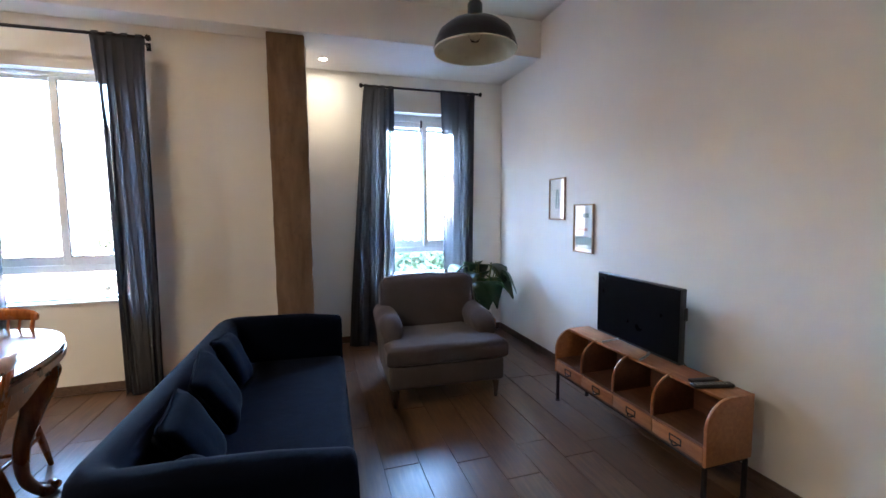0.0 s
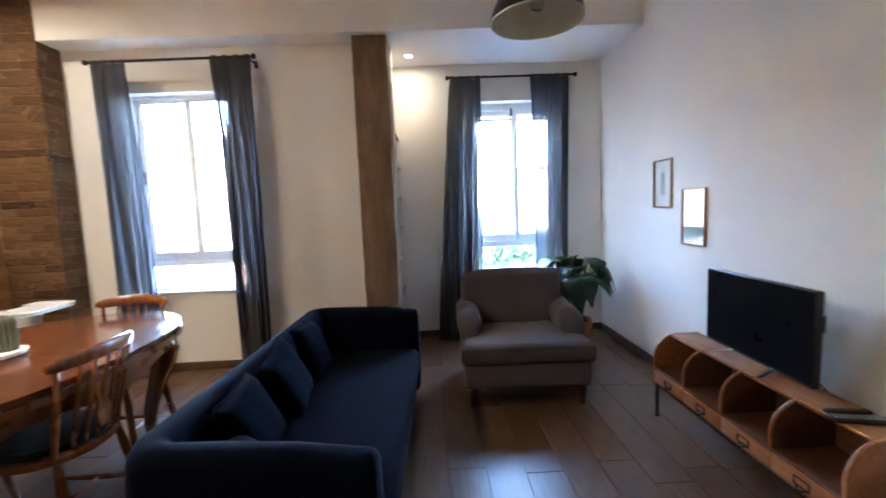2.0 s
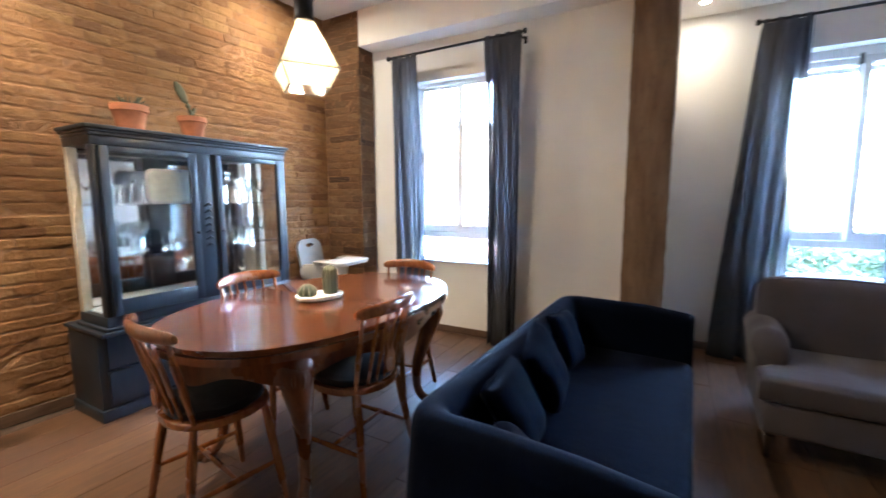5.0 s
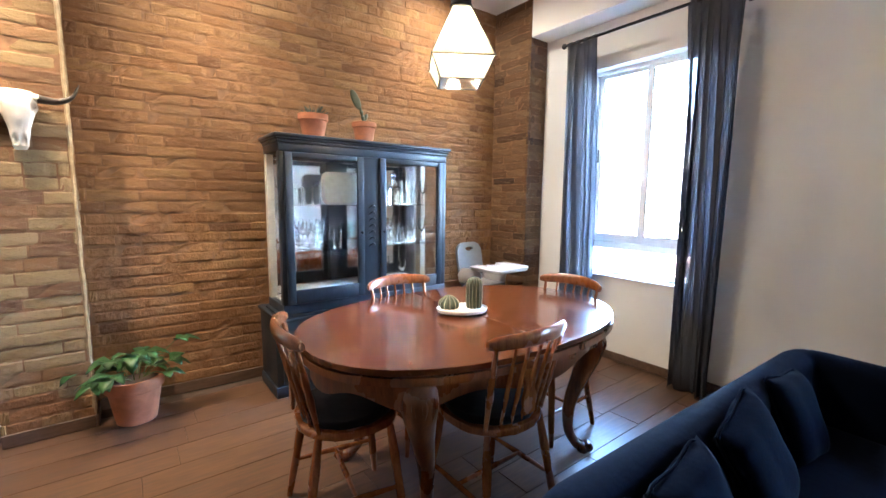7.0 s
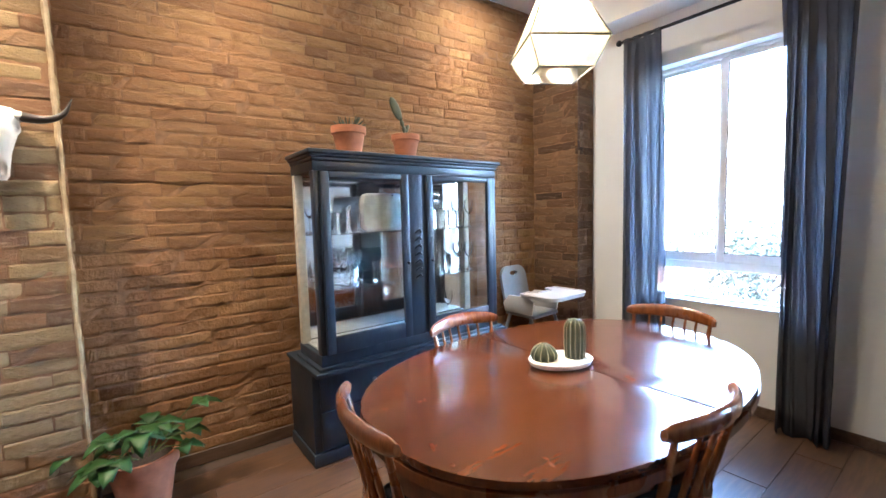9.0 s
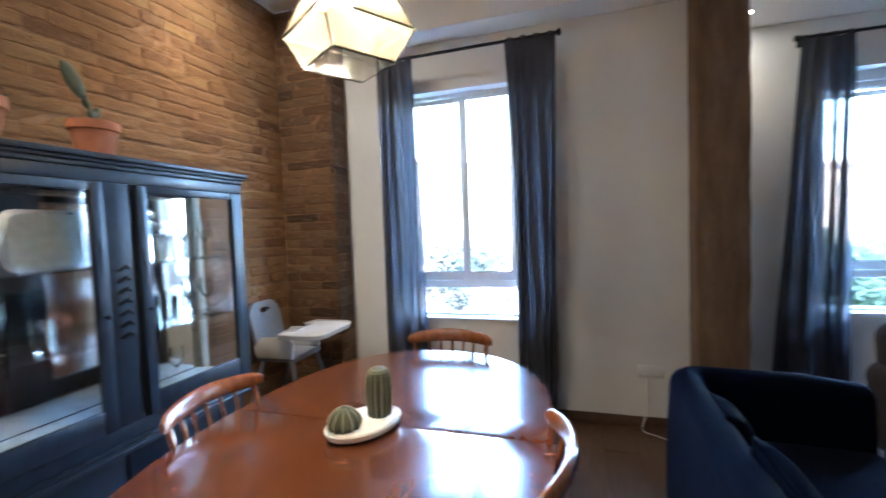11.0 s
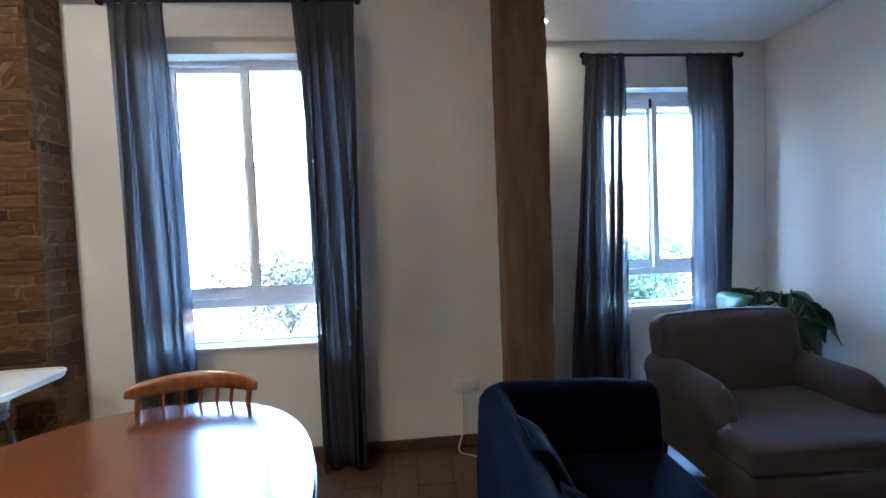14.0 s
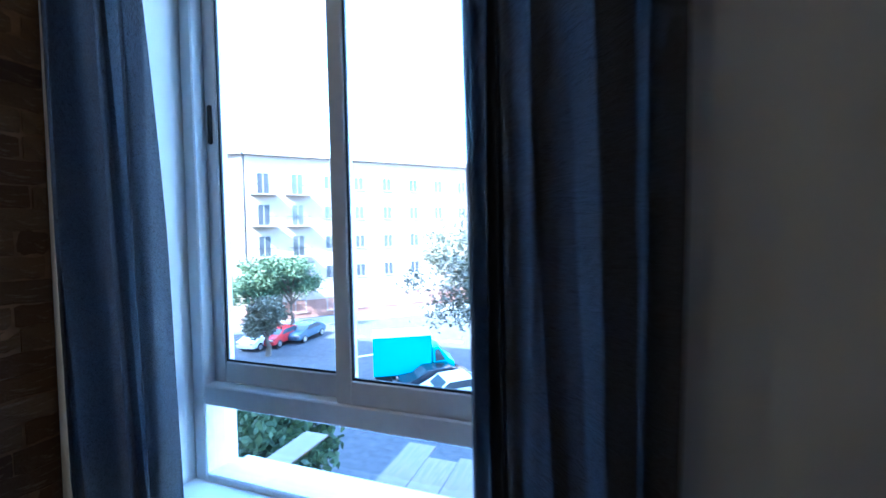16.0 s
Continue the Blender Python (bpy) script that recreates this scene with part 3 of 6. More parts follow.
curtain_rod(-2.08, -0.787, 4.275, 2.606, YL).rotation_euler = (0, radians(-0.5), 0)
curtain_rod(0.81, 2.05, 4.99, 2.615, YR)
curtain(-2.055, -1.785, -2.09, -1.75, 4.275, 2.606, 4, 1, 0.06, 0.01, 0.08)
curtain(-1.115, -0.805, -1.085, -0.825, 4.275, 2.618, 5, 2, 0.06, 0.01, 0.06)
curtain(0.82, 1.12, 0.62, 1.09, 4.99, 2.615, 4, 3, 0.06, 0.012, -0.05, "grey linen tab-top curtain flaring onto the floor")
curtain(1.62, 1.99, 1.64, 1.98, 4.99, 2.615, 4, 4)

# ---- sofa ----


def sofa():
    root = thing("sofa", "navy blue velvet sofa with a rounded shell back", "sofa", pose(-0.375, 1.865, 0, 0, 0, -2.0))
    W, L, H, T = 0.78, 1.85, 0.69, 0.13
    # U-shaped plan line: near arm, back, far arm
    r = 0.10
    line = [(W - 0.0, T / 2), (W * 0.7, T / 2), (W * 0.4, T / 2)] + arc(T / 2 + r, T / 2 + r, r, 270, 180, 6) + [(T / 2, L * 0.3), (T / 2, L * 0.5), (T / 2, L * 0.7)] + arc(T / 2 + r, L - T / 2 - r, r, 180, 90, 6) + [(W * 0.4, L - T / 2), (W * 0.7, L - T / 2), (W, L - T / 2)]
    prof = [(-T / 2, 0.11), (-T / 2, 0.4)] + [(x, z) for x, z in arc(0, H - T * 0.42, T / 2, 180, 0, 8)] + [(T / 2 + 0.012, 0.4), (T / 2 + 0.012, 0.11)]
    bm = bmesh.new()
    rings = []
    n = len(line)
    for i, (x, y) in enumerate(line):
        a, b = line[max(i - 1, 0)], line[min(i + 1, n - 1)]
        d = Vector((b[0] - a[0], b[1] - a[1], 0)).normalized()
        side = Vector((d.y, -d.x, 0))
        drop = 0.035 * max(0, (x - 0.35) / (W - 0.35)) ** 2
        flare = 0.02
        rings.append([bm.verts.new(Vector((x, y, z - drop * (z > 0.3))) - side * (o - flare * (z / H) * 0.6)) for o, z in prof])
    for p, q in zip(rings, rings[1:]):
        for k in range(len(prof) - 1):
            bm.faces.new((p[k], p[k + 1], q[k + 1], q[k]))
        bm.faces.new((p[-1], p[0], q[0], q[-1]))
    ends = [bm.faces.new(rings[0]), bm.faces.new(rings[-1])]
    bmesh.ops.bevel(bm, geom=list({e for f in ends for e in f.edges}), offset=0.03, segments=4, profile=0.5, affect="EDGES")
    part("shell", sag(bm, 0.004, 5), M_NAVY, root, "", 60)
    part("base", sag(box((T, T, 0.11), (W - 0.02, L - T, 0.27), 0.03, 3), 0.003), M_NAVY, root, "", 60)
    bm = box((T - 0.01, T + 0.005, 0.27), (W + 0.01, L - T - 0.005, 0.42), 0.05, 4)
    part("seat_cushion", sag(bm, 0.006, 4), M_NAVY, root, "", 60)
    for x in (0.08, W - 0.08):
        for y in (0.09, L - 0.09):
            part("leg", lathe([(0.013, 0), (0.02, 0.06), (0.024, 0.115)], 12, m=Matrix.Translation((x, y, 0))), M_DARKWOOD, root, "short dark wooden leg")
    return root


sofa()


def cushion(x, y, z, size, tilt, yaw, roll):
    root = thing("cushion", "square navy blue cushion leaning on the sofa back", "cushion", pose(x, y, z, 0, 0, yaw) @ pose(0, 0, 0, tilt, roll, 0), "sofa cushions")
    part("cover", pillow(size, size, 0.115), M_NAVY2, root, "", 60)
    rim = smooth_path([(-size / 2 + 0.01, 0, -size / 2 + 0.01), (0, 0, -size / 2 * 0.93), (size / 2 - 0.01, 0, -size / 2 + 0.01), (size / 2 * 0.93, 0, 0), (size / 2 - 0.01, 0, size / 2 - 0.01), (0, 0, size / 2 * 0.93), (-size / 2 + 0.01, 0, size / 2 - 0.01), (-size / 2 * 0.93, 0, 0), (-size / 2 + 0.01, 0, -size / 2 + 0.01)], 4)
    part("piping", tube(rim, 0.005, 6), M_NAVY2, root)


cushion(-0.02, 2.095, 0.522, 0.24, -46, 118, 14)
cushion(-0.135, 2.33, 0.556, 0.31, -27, 93, -5)
cushion(-0.14, 2.745, 0.563, 0.33, -26, 96, -10)
cushion(-0.15, 3.19, 0.556, 0.31, -24, 86, 6)

# ---- armchair ----


def armchair():
    root = thing("armchair", "low grey upholstered armchair with rolled arms and dark turned legs", "armchair", pose(1.20, 3.835, 0, 0, 0, -2.5))
    part("base", sag(box((-0.42, -0.415, 0.145), (0.42, 0.38, 0.315), 0.025, 3), 0.004), M_GREY, root, "", 60)
    # seat cushion wraps round the fronts of the arms
    tee = [(-0.44, -0.435), (0.44, -0.435), (0.44, -0.235), (0.29, -0.215), (0.29, 0.20), (-0.29, 0.20), (-0.29, -0.215), (-0.44, -0.235)]
    bm = extrude_outline(tee, 0.305, 0.445, bevel=0.045, seg=5)
    part("seat_cushion", sag(bm, 0.007, 5), M_GREY, root, "", 70)
    mt = pose(0, 0.235, 0.33, -13, 0, 0)
    bm = box((-0.405, -0.11, 0), (0.405, 0.10, 0.50), 0.085, 7, m=mt)
    bmesh.ops.subdivide_edges(bm, edges=[e for e in bm.edges if e.calc_length() > 0.2], cuts=6, use_grid_fill=True)
    for v in bm.verts:
        q = mt.inverted() @ v.co
        v.co += mt.to_3x3() @ Vector((0, -0.035 * max(0, 1 - (q.x / 0.40) ** 2) * max(0, 1 - ((q.z - 0.25) / 0.26) ** 2), 0.018 * max(0, 1 - (q.x / 0.40) ** 4) * (q.z > 0.42)))
    part("backrest", sag(bm, 0.009, 5), M_GREY, root, "plump grey back", 70)
    rim = [(-0.385, 0.10), (-0.392, 0.40)] + arc(-0.335, 0.44, 0.057, 180, 90, 5) + [(0.0, 0.512)] + arc(0.335, 0.44, 0.057, 90, 0, 5) + [(0.392, 0.40), (0.385, 0.10)]
    part("piping", tube([mt @ Vector((x, -0.075, z)) for x, z in rim], 0.006, 6), M_GREY, root)
    for s in (-1, 1):
        # rolled arm: a fat roll on an upholstered side, rounding down at its front
        bm = bmesh.new()
        rings = []
        for k in range(19):
            t = k / 18
            y = 0.33 - 0.56 * t
            e = max(0.0, (t - 0.72) / 0.28)
            f = math.sqrt(max(0.0, 1 - e * e))
            r, zc = 0.092 * (0.30 + 0.70 * f), 0.335 + (0.525 - 0.335) * (0.45 + 0.55 * f) - 0.02 * t
            prof = [(-0.055 * (0.5 + 0.5 * f), 0.16), (-0.062 * (0.5 + 0.5 * f), 0.34)] + [(r * math.cos(a), zc + r * math.sin(a)) for a in [math.radians(205 - 230 * j / 14) for j in range(15)]] + [(0.062 * (0.5 + 0.5 * f), 0.34), (0.055 * (0.5 + 0.5 * f), 0.16)]
            rings.append([bm.verts.new((s * 0.365 + s * u, y, z)) for u, z in prof])
        for p, q in zip(rings, rings[1:]):
            for j in range(len(p)):
                bm.faces.new((p[j], p[(j + 1) % len(p)], q[(j + 1) % len(p)], q[j]))
        bm.faces.new(rings[0])
        bm.faces.new(rings[-1])
        part("arm", sag(bm, 0.006, 7), M_GREY, root, "rolled grey arm", 70)
        for x, y in ((0.372, -0.36), (0.355, 0.31)):
            prof = [(0.012, 0), (0.016, 0.02), (0.014, 0.03), (0.022, 0.08), (0.026, 0.12), (0.019, 0.128), (0.027, 0.136), (0.027, 0.15)]
            part("leg", lathe(prof, 14, m=Matrix.Translation((s * x, y, 0))), M_DARKWOOD, root, "dark turned wooden leg")
    return root


armchair()

# ---- dining table ----
TX, TY, TA, TB, TH = -1.34, 2.62, 0.555, 0.845, 0.765


def oval(a, b, n=72, p=2.35):
    out = []
    for i in range(n):
        t = 2 * math.pi * i / n
        c, s = math.cos(t), math.sin(t)
        out.append((a * math.copysign(abs(c) ** (2 / p), c), b * math.copysign(abs(s) ** (2 / p), s)))
    return out


def dining_table():
    root = thing("dining_table", "oval polished reddish wood extending table with carved cabriole legs", "table", pose(TX, TY, 0))

    def clipped(lo, hi):
        pts = []
        full = oval(TA, TB, 144)
        for (x0, y0), (x1, y1) in zip(full, full[1:] + full[:1]):
            for yy in (lo, hi):
                if (y0 - yy) * (y1 - yy) < 0:
                    t = (yy - y0) / (y1 - y0)
                    pts.append((x0 + (x1 - x0) * t, yy))
            if lo < y1 < hi:
                pts.append((x1, y1))
        pts.sort(key=lambda q: math.atan2(q[1] - (lo + hi) / 2, q[0]))
        return pts

    for lo, hi in ((-1, 0.018), (0.0195, 1)):
        part("tabletop", extrude_outline(clipped(lo, hi), TH - 0.022, TH, bevel=0.0025, seg=2), M_TABLE, root, "glossy worn wooden leaf")
    for shrink, z0, z1, bv in ((0.013, TH - 0.030, TH - 0.022, 0.003), (-0.004, TH - 0.060, TH - 0.030, 0.013)):
        part("edge_moulding", extrude_outline(oval(TA - shrink, TB - shrink), z0, z1, bevel=bv, seg=4), M_TABLE_SIDE, root)
    # scalloped apron
    bm = bmesh.new()
    out, inn = oval(TA - 0.055, TB - 0.055, 96), oval(TA - 0.085, TB - 0.085, 96)
    rings = []
    for i in range(96):
        dip = 0.095 + 0.026 * math.cos(8 * 2 * math.pi * i / 96)
        zt = TH - 0.060
        rings.append([bm.verts.new((*out[i], zt)), bm.verts.new((*out[i], zt - dip)), bm.verts.new((*inn[i], zt - dip)), bm.verts.new((*inn[i], zt))])
    for i in range(96):
        p, q = rings[i], rings[(i + 1) % 96]
        for k in range(4):
            bm.faces.new((p[k], q[k], q[(k + 1) % 4], p[(k + 1) % 4]))
    part("apron", bm, M_TABLE_SIDE, root, "scalloped apron")
    for sx in (-1, 1):
        for sy in (-1, 1):
            d = Vector((sx * 0.62, sy * 0.78, 0)).normalized()
            p0 = Vector((sx * 0.315, sy * 0.49, 0))
            zs = [(0.66, 0.045, 0.075), (0.62, 0.06, 0.078), (0.54, 0.055, 0.064), (0.42, 0.015, 0.045), (0.28, -0.03, 0.034), (0.14, -0.035, 0.026), (0.06, 0.0, 0.025), (0.02, 0.045, 0.032), (0.0, 0.05, 0.03)]
            path = smooth_path([p0 + d * o + Vector((0, 0, z)) for z, o, _ in zs], 4)
            rr = [r for _, _, r in zs]
            rad = [rr[min(i // 4, 8)] + (rr[min(i // 4 + 1, 8)] - rr[min(i // 4, 8)]) * (i % 4) / 4 for i in range(len(path))]
            bm = tube(path, rad, 14)
            leg = part("leg", bm, M_TABLE_SIDE, root, "carved cabriole leg")
            cv = bmesh.new()
            for j in range(5):
                a = (j - 2) * 0.5
                dd = Matrix.Rotation(a, 3, "Z") @ d
                q = [p0 + d * 0.05 + dd * 0.07 + Vector((0, 0, 0.65)), p0 + d * 0.05 + dd * 0.078 + Vector((0, 0, 0.60)), p0 + d * 0.05 + dd * 0.058 + Vector((0, 0, 0.53))]
                tube(smooth_path(q, 4), [0.004, 0.008, 0.012, 0.013, 0.012, 0.010, 0.007, 0.005, 0.003], 6, cv)
            part("carving", cv, M_TABLE_SIDE, leg)
            part("scroll_foot", lathe([(0.006, -0.03), (0.024, -0.022), (0.028, 0), (0.024, 0.022), (0.006, 0.03)], 12, m=Matrix.Translation(p0 + d * 0.075 + Vector((0, 0, 0.03))) @ pose(0, 0, 0, 90, 0, math.degrees(math.atan2(d.y, d.x)))), M_TABLE_SIDE, leg)
    return root


dining_table()

# ---- chairs ----


def dining_chair(m):
    root = thing("dining_chair", "varnished spindle-back wooden chair with a dark seat pad", "chair", m, "chairs round the table")
    # faces +y; back at y = -0.2
    seat = [(0.205 * math.copysign(abs(math.cos(t)) ** 0.75, math.cos(t)) * (1.0 + 0.06 * math.sin(t)), 0.2 * math.copysign(abs(math.sin(t)) ** 0.8, math.sin(t))) for t in [2 * math.pi * i / 36 for i in range(36)]]
    part("seat", extrude_outline(seat, 0.425, 0.455, bevel=0.009, seg=3), M_CHAIR, root)
    pad = [(x * 0.9, y * 0.9) for x, y in seat]
    part("seat_pad", sag(extrude_outline(pad, 0.456, 0.485, bevel=0.012, seg=3), 0.004, 9), M_PAD, root, "dark fabric seat pad", 60)
    tips = {}
    for sx in (-1, 1):
        for sy in (-1, 1):
            a, b = Vector((sx * 0.15, sy * 0.14, 0.43)), Vector((sx * 0.205, sy * 0.2 - 0.01, 0.0))
            pts = [a.lerp(b, t) for t in (0, 0.15, 0.3, 0.5, 0.7, 0.9, 1)]
            part("leg", tube(pts, [0.014, 0.017, 0.020, 0.017, 0.018, 0.014, 0.012], 10), M_CHAIR, root)
            tips[sx, sy] = (a, b)
    for sx in (-1, 1):
        p, q = tips[sx, -1], tips[sx, 1]
        part("stretcher", tube([p[0].lerp(p[1], 0.6), p[0].lerp(p[1], 0.6).lerp(q[0].lerp(q[1], 0.6), 0.5), q[0].lerp(q[1], 0.6)], [0.008, 0.012, 0.008], 8), M_CHAIR, root)
    c0 = tips[-1, -1][0].lerp(tips[-1, -1][1], 0.6).lerp(tips[-1, 1][0].lerp(tips[-1, 1][1], 0.6), 0.5)
    c1 = c0.copy()
    c1.x = -c0.x
    part("stretcher", tube([c0, c0.lerp(c1, 0.5), c1], [0.008, 0.012, 0.008], 8), M_CHAIR, root)

    def rail_y(x):
        return -0.245 + 1.45 * x * x

    # crest rail, bowed in plan and arched
    bm = bmesh.new()
    rings = []
    n = 22
    for i in range(n + 1):
        x = -0.215 + 0.43 * i / n
        y = rail_y(x) - 0.02
        hz = 0.025 + 0.006 * (1 - (x / 0.215) ** 2)
        end = 1 if 1 < i < n - 1 else (0.93 if i in (1, n - 1) else 0.62)
        rings.append([bm.verts.new((x, y + 0.016 * end * math.cos(t) - 0.02 * math.sin(t) * hz * 4, 0.80 + hz * end * math.sin(t) + 0.012 * (1 - (x / 0.215) ** 2))) for t in [2 * math.pi * k / 12 for k in range(12)]])
    for p, q in zip(rings, rings[1:]):
        for k in range(12):
            bm.faces.new((p[k], p[(k + 1) % 12], q[(k + 1) % 12], q[k]))
    bm.faces.new(rings[0])
    bm.faces.new(rings[-1])
    part("crest_rail", bm, M_CHAIR, root)
    for k, x in enumerate((-0.185, -0.115, -0.06, 0.0, 0.06, 0.115, 0.185)):
        yb = -0.17 + 0.9 * x * x
        big = abs(x) > 0.18
        pts = [Vector((x * 0.86, yb, 0.45)).lerp(Vector((x, rail_y(x) - 0.018, 0.79)), t) for t in (0, 0.25, 0.4, 0.5, 0.6, 0.8, 1)]
        w = 1.5 if big else 1.0
        part("back_post" if big else "spindle", tube(pts, [0.006 * w, 0.007 * w, 0.010 * w, 0.0085 * w, 0.010 * w, 0.007 * w, 0.006 * w], 8), M_CHAIR, root)
    # carved centre splat between the spindles
    splat = [(-0.028, 0.50), (-0.04, 0.56), (-0.022, 0.6), (-0.036, 0.66), (-0.02, 0.72), (0.02, 0.72), (0.036, 0.66), (0.022, 0.6), (0.04, 0.56), (0.028, 0.50)]
    bm = extrude_outline(splat, -0.006, 0.006, "y", 0.002, 1)
    bmesh.ops.transform(bm, matrix=pose(0, -0.211, 0), verts=bm.verts)
    part("splat", bm, M_CHAIR, root, "fretted splat")
    return root


chair = dining_chair(pose(-1.345, 1.95, 0, 0, 0, -10))
chair.scale = (1.0, 1.0, 1.04)
copy_thing(chair, pose(-1.005, 2.46, 0, 0, 0, 90))
copy_thing(chair, pose(-1.32, 3.22, 0, 0, 0, 181))
copy_thing(chair, pose(-1.70, 2.56, 0, 0, 0, -89))
tagged(chair, "varnished spindle-back wooden chair at the table's head")

# ---- glass-fronted cabinet ----


def display_cabinet():
    x0, xf = -2.80, -2.46
    y0, y1 = 2.035, 3.33
    root = thing("display_cabinet", "blue-black painted display cabinet with two glazed doors", "cabinet", pose(x0, y0, 0))
    W, D = y1 - y0, xf - x0
    zb, zt = 0.58, 1.63

    def b(lo, hi, bev=0.004, bm=None):  # local: x depth, y width
        return box(lo, hi, bev, 2, bm)

    # lower chest
    bm = b((-0.12, -0.03, 0.07), (D - 0.09, W + 0.03, 0.54), 0.006)
    part("base", bm, M_BLUE, root)
    bm = b((-0.12, -0.04, 0), (D - 0.075, W + 0.045, 0.075), 0.008)
    part("plinth", bm, M_BLUE, root)
    bm = b((-0.13, -0.045, 0.54), (D + 0.03, W + 0.06, 0.565), 0.008)
    b((-0.01, -0.02, 0.565), (D + 0.015, W + 0.035, 0.585), 0.006, bm)
    part("ledge", bm, M_BLUE, root)
    for k in range(2):
        a = 0.01 + k * (W / 2)
        d = part("drawer_front", b((D - 0.09, a, 0.32), (D - 0.075, a + W / 2 - 0.02, 0.52), 0.006), M_BLUE, root)
        part("knob", lathe([(0.006, 0), (0.006, 0.012), (0.015, 0.02), (0.015, 0.028), (0.004, 0.034)], 12, m=pose(D - 0.075, a + W / 4, 0.42, 0, 90, 0)), M_STEEL, d, "small metal knob")
        part("drawer_front", b((D - 0.09, a, 0.09), (D - 0.075, a + W / 2 - 0.02, 0.30), 0.006), M_BLUE, root)
    # upper case
    z0 = 0.585
    part("floor_board", b((0, 0, z0), (D, W, z0 + 0.06)), M_BLUE, root)
    part("shelf_floor", b((0.012, 0.03, z0 + 0.061), (D - 0.03, W - 0.03, z0 + 0.069), 0), M_BLUE_IN, root, "pale cabinet bottom", 0)
    part("top_board", b((0, 0, zt - 0.01), (D, W, zt + 0.04)), M_BLUE, root)
    part("back_panel", b((0, 0.005, z0 + 0.06), (0.012, W - 0.005, zt - 0.01), 0), M_BLUE, root, "dark back panel", 0)
    part("mirror", b((0.0125, 0.05, z0 + 0.075), (0.016, W - 0.05, zt - 0.02), 0), M_MIRROR, root, "old mirror back", 0)
    for g, za, zb2 in ((0.007, zt + 0.04, zt + 0.06), (0.017, zt + 0.06, zt + 0.075), (0.028, zt + 0.075, zt + 0.098)):
        part("cornice_moulding", b((0, -g, za), (D + g, W + g, zb2), 0.007), M_BLUE, root)
    for y in (0, W - 0.05):
        part("post", b((D - 0.05, y, z0 + 0.06), (D, y + 0.05, zt - 0.01), 0.005), M_BLUE, root)
        part("back_post", b((0.012, y, z0 + 0.06), (0.05, y + 0.05, zt - 0.01), 0.005), M_CREAM_IN, root, "cream painted back post")
        g = part("side_pane", sheet((0.05, y + 0.025, z0 + 0.06), (D - 0.05, y + 0.025, zt - 0.01)), M_PANE2, root, "", 0)
    # carved middle stile
    mid = b((D - 0.03, 0.56, z0 + 0.06), (D + 0.006, 0.695, zt - 0.01), 0.006)
    part("stile", mid, M_BLUE, root)
    cv = bmesh.new()
    for k in range(7):
        zz = 1.0 + 0.045 * k
        tube(smooth_path([(D + 0.010, 0.6275 - 0.022, zz), (D + 0.03, 0.6275, zz + 0.02), (D + 0.010, 0.6275 + 0.022, zz + 0.005)], 4), 0.006, 6, cv)
    part("carving", cv, M_BLUE, root)
    for k, (a, e) in enumerate(((0.028, 0.565), (0.69, W - 0.05))):
        fr = bmesh.new()
        w, zl, zh = 0.05, z0 + 0.065, zt - 0.013
        b((D, a, zl), (D + 0.022, a + w, zh), 0.005, fr)
        b((D, e - w, zl), (D + 0.022, e, zh), 0.005, fr)
        b((D, a + w, zl), (D + 0.022, e - w, zl + 0.092), 0.005, fr)
        b((D, a + w, zh - 0.034), (D + 0.022, e - w, zh), 0.005, fr)
        dr = part("door", fr, M_BLUE, root, "glazed cabinet door")
        part("pane", sheet((D + 0.010, a + w, zl + 0.092), (D + 0.010, e - w, zh - 0.034)), M_PANE2, dr, "", 0)
        part("handle", lathe([(0.005, 0), (0.005, 0.012), (0.011, 0.018), (0.004, 0.026)], 10, m=pose(D + 0.022, (e - w / 2) if k == 0 else (a + w / 2), 1.10, 0, 90, 0)), M_IRON, dr, "small dark knob")
    for z in (0.98, 1.28):
        part("glass_shelf", b((0.015, 0.03, z), (D - 0.05, W - 0.03, z + 0.007), 0), M_PANE2, root, "", 0)
    return root, x0, y0


M_DRINK2 = glass("clear_drinking_glass", (0.98, 1.0, 1.0))
M_PANE2 = thin_glass("cabinet_glass", (0.985, 0.995, 0.995), 0.08, 1.0)
M_MIRROR = plain("old_mirror", (0.88, 0.90, 0.90), 0.06, 1.0, spread=0.06, scale=8, bump=0)
cab, CX, CY = display_cabinet()


def wine_glass(x, y, z, h, r):
    root = thing("wine_glass", "clear stemmed glass on the cabinet's shelf", "glass", pose(x, y, z), "glasses in the cabinet")
    p = [(r * 0.75, 0), (r * 0.75, 0.003), (0.005, 0.008), (0.004, h * 0.45), (r * 0.6, h * 0.55), (r, h * 0.75), (r * 0.85, h), (r * 0.8, h), (r * 0.93, h * 0.75), (r * 0.5, h * 0.56), (0.002, h * 0.5)]
    part("body", lathe(p, 14, cap=False), M_DRINK2, root)
    return root


def tumbler(x, y, z, h, r):
    root = thing("tumbler", "clear drinking glass on the cabinet's shelf", "glass", pose(x, y, z), "glasses in the cabinet")
    part("body", lathe([(0.002, 0), (r * 0.85, 0), (r, h), (r * 0.93, h), (r * 0.8, 0.008), (0.002, 0.008)], 14, cap=False), M_DRINK2, root)
    return root


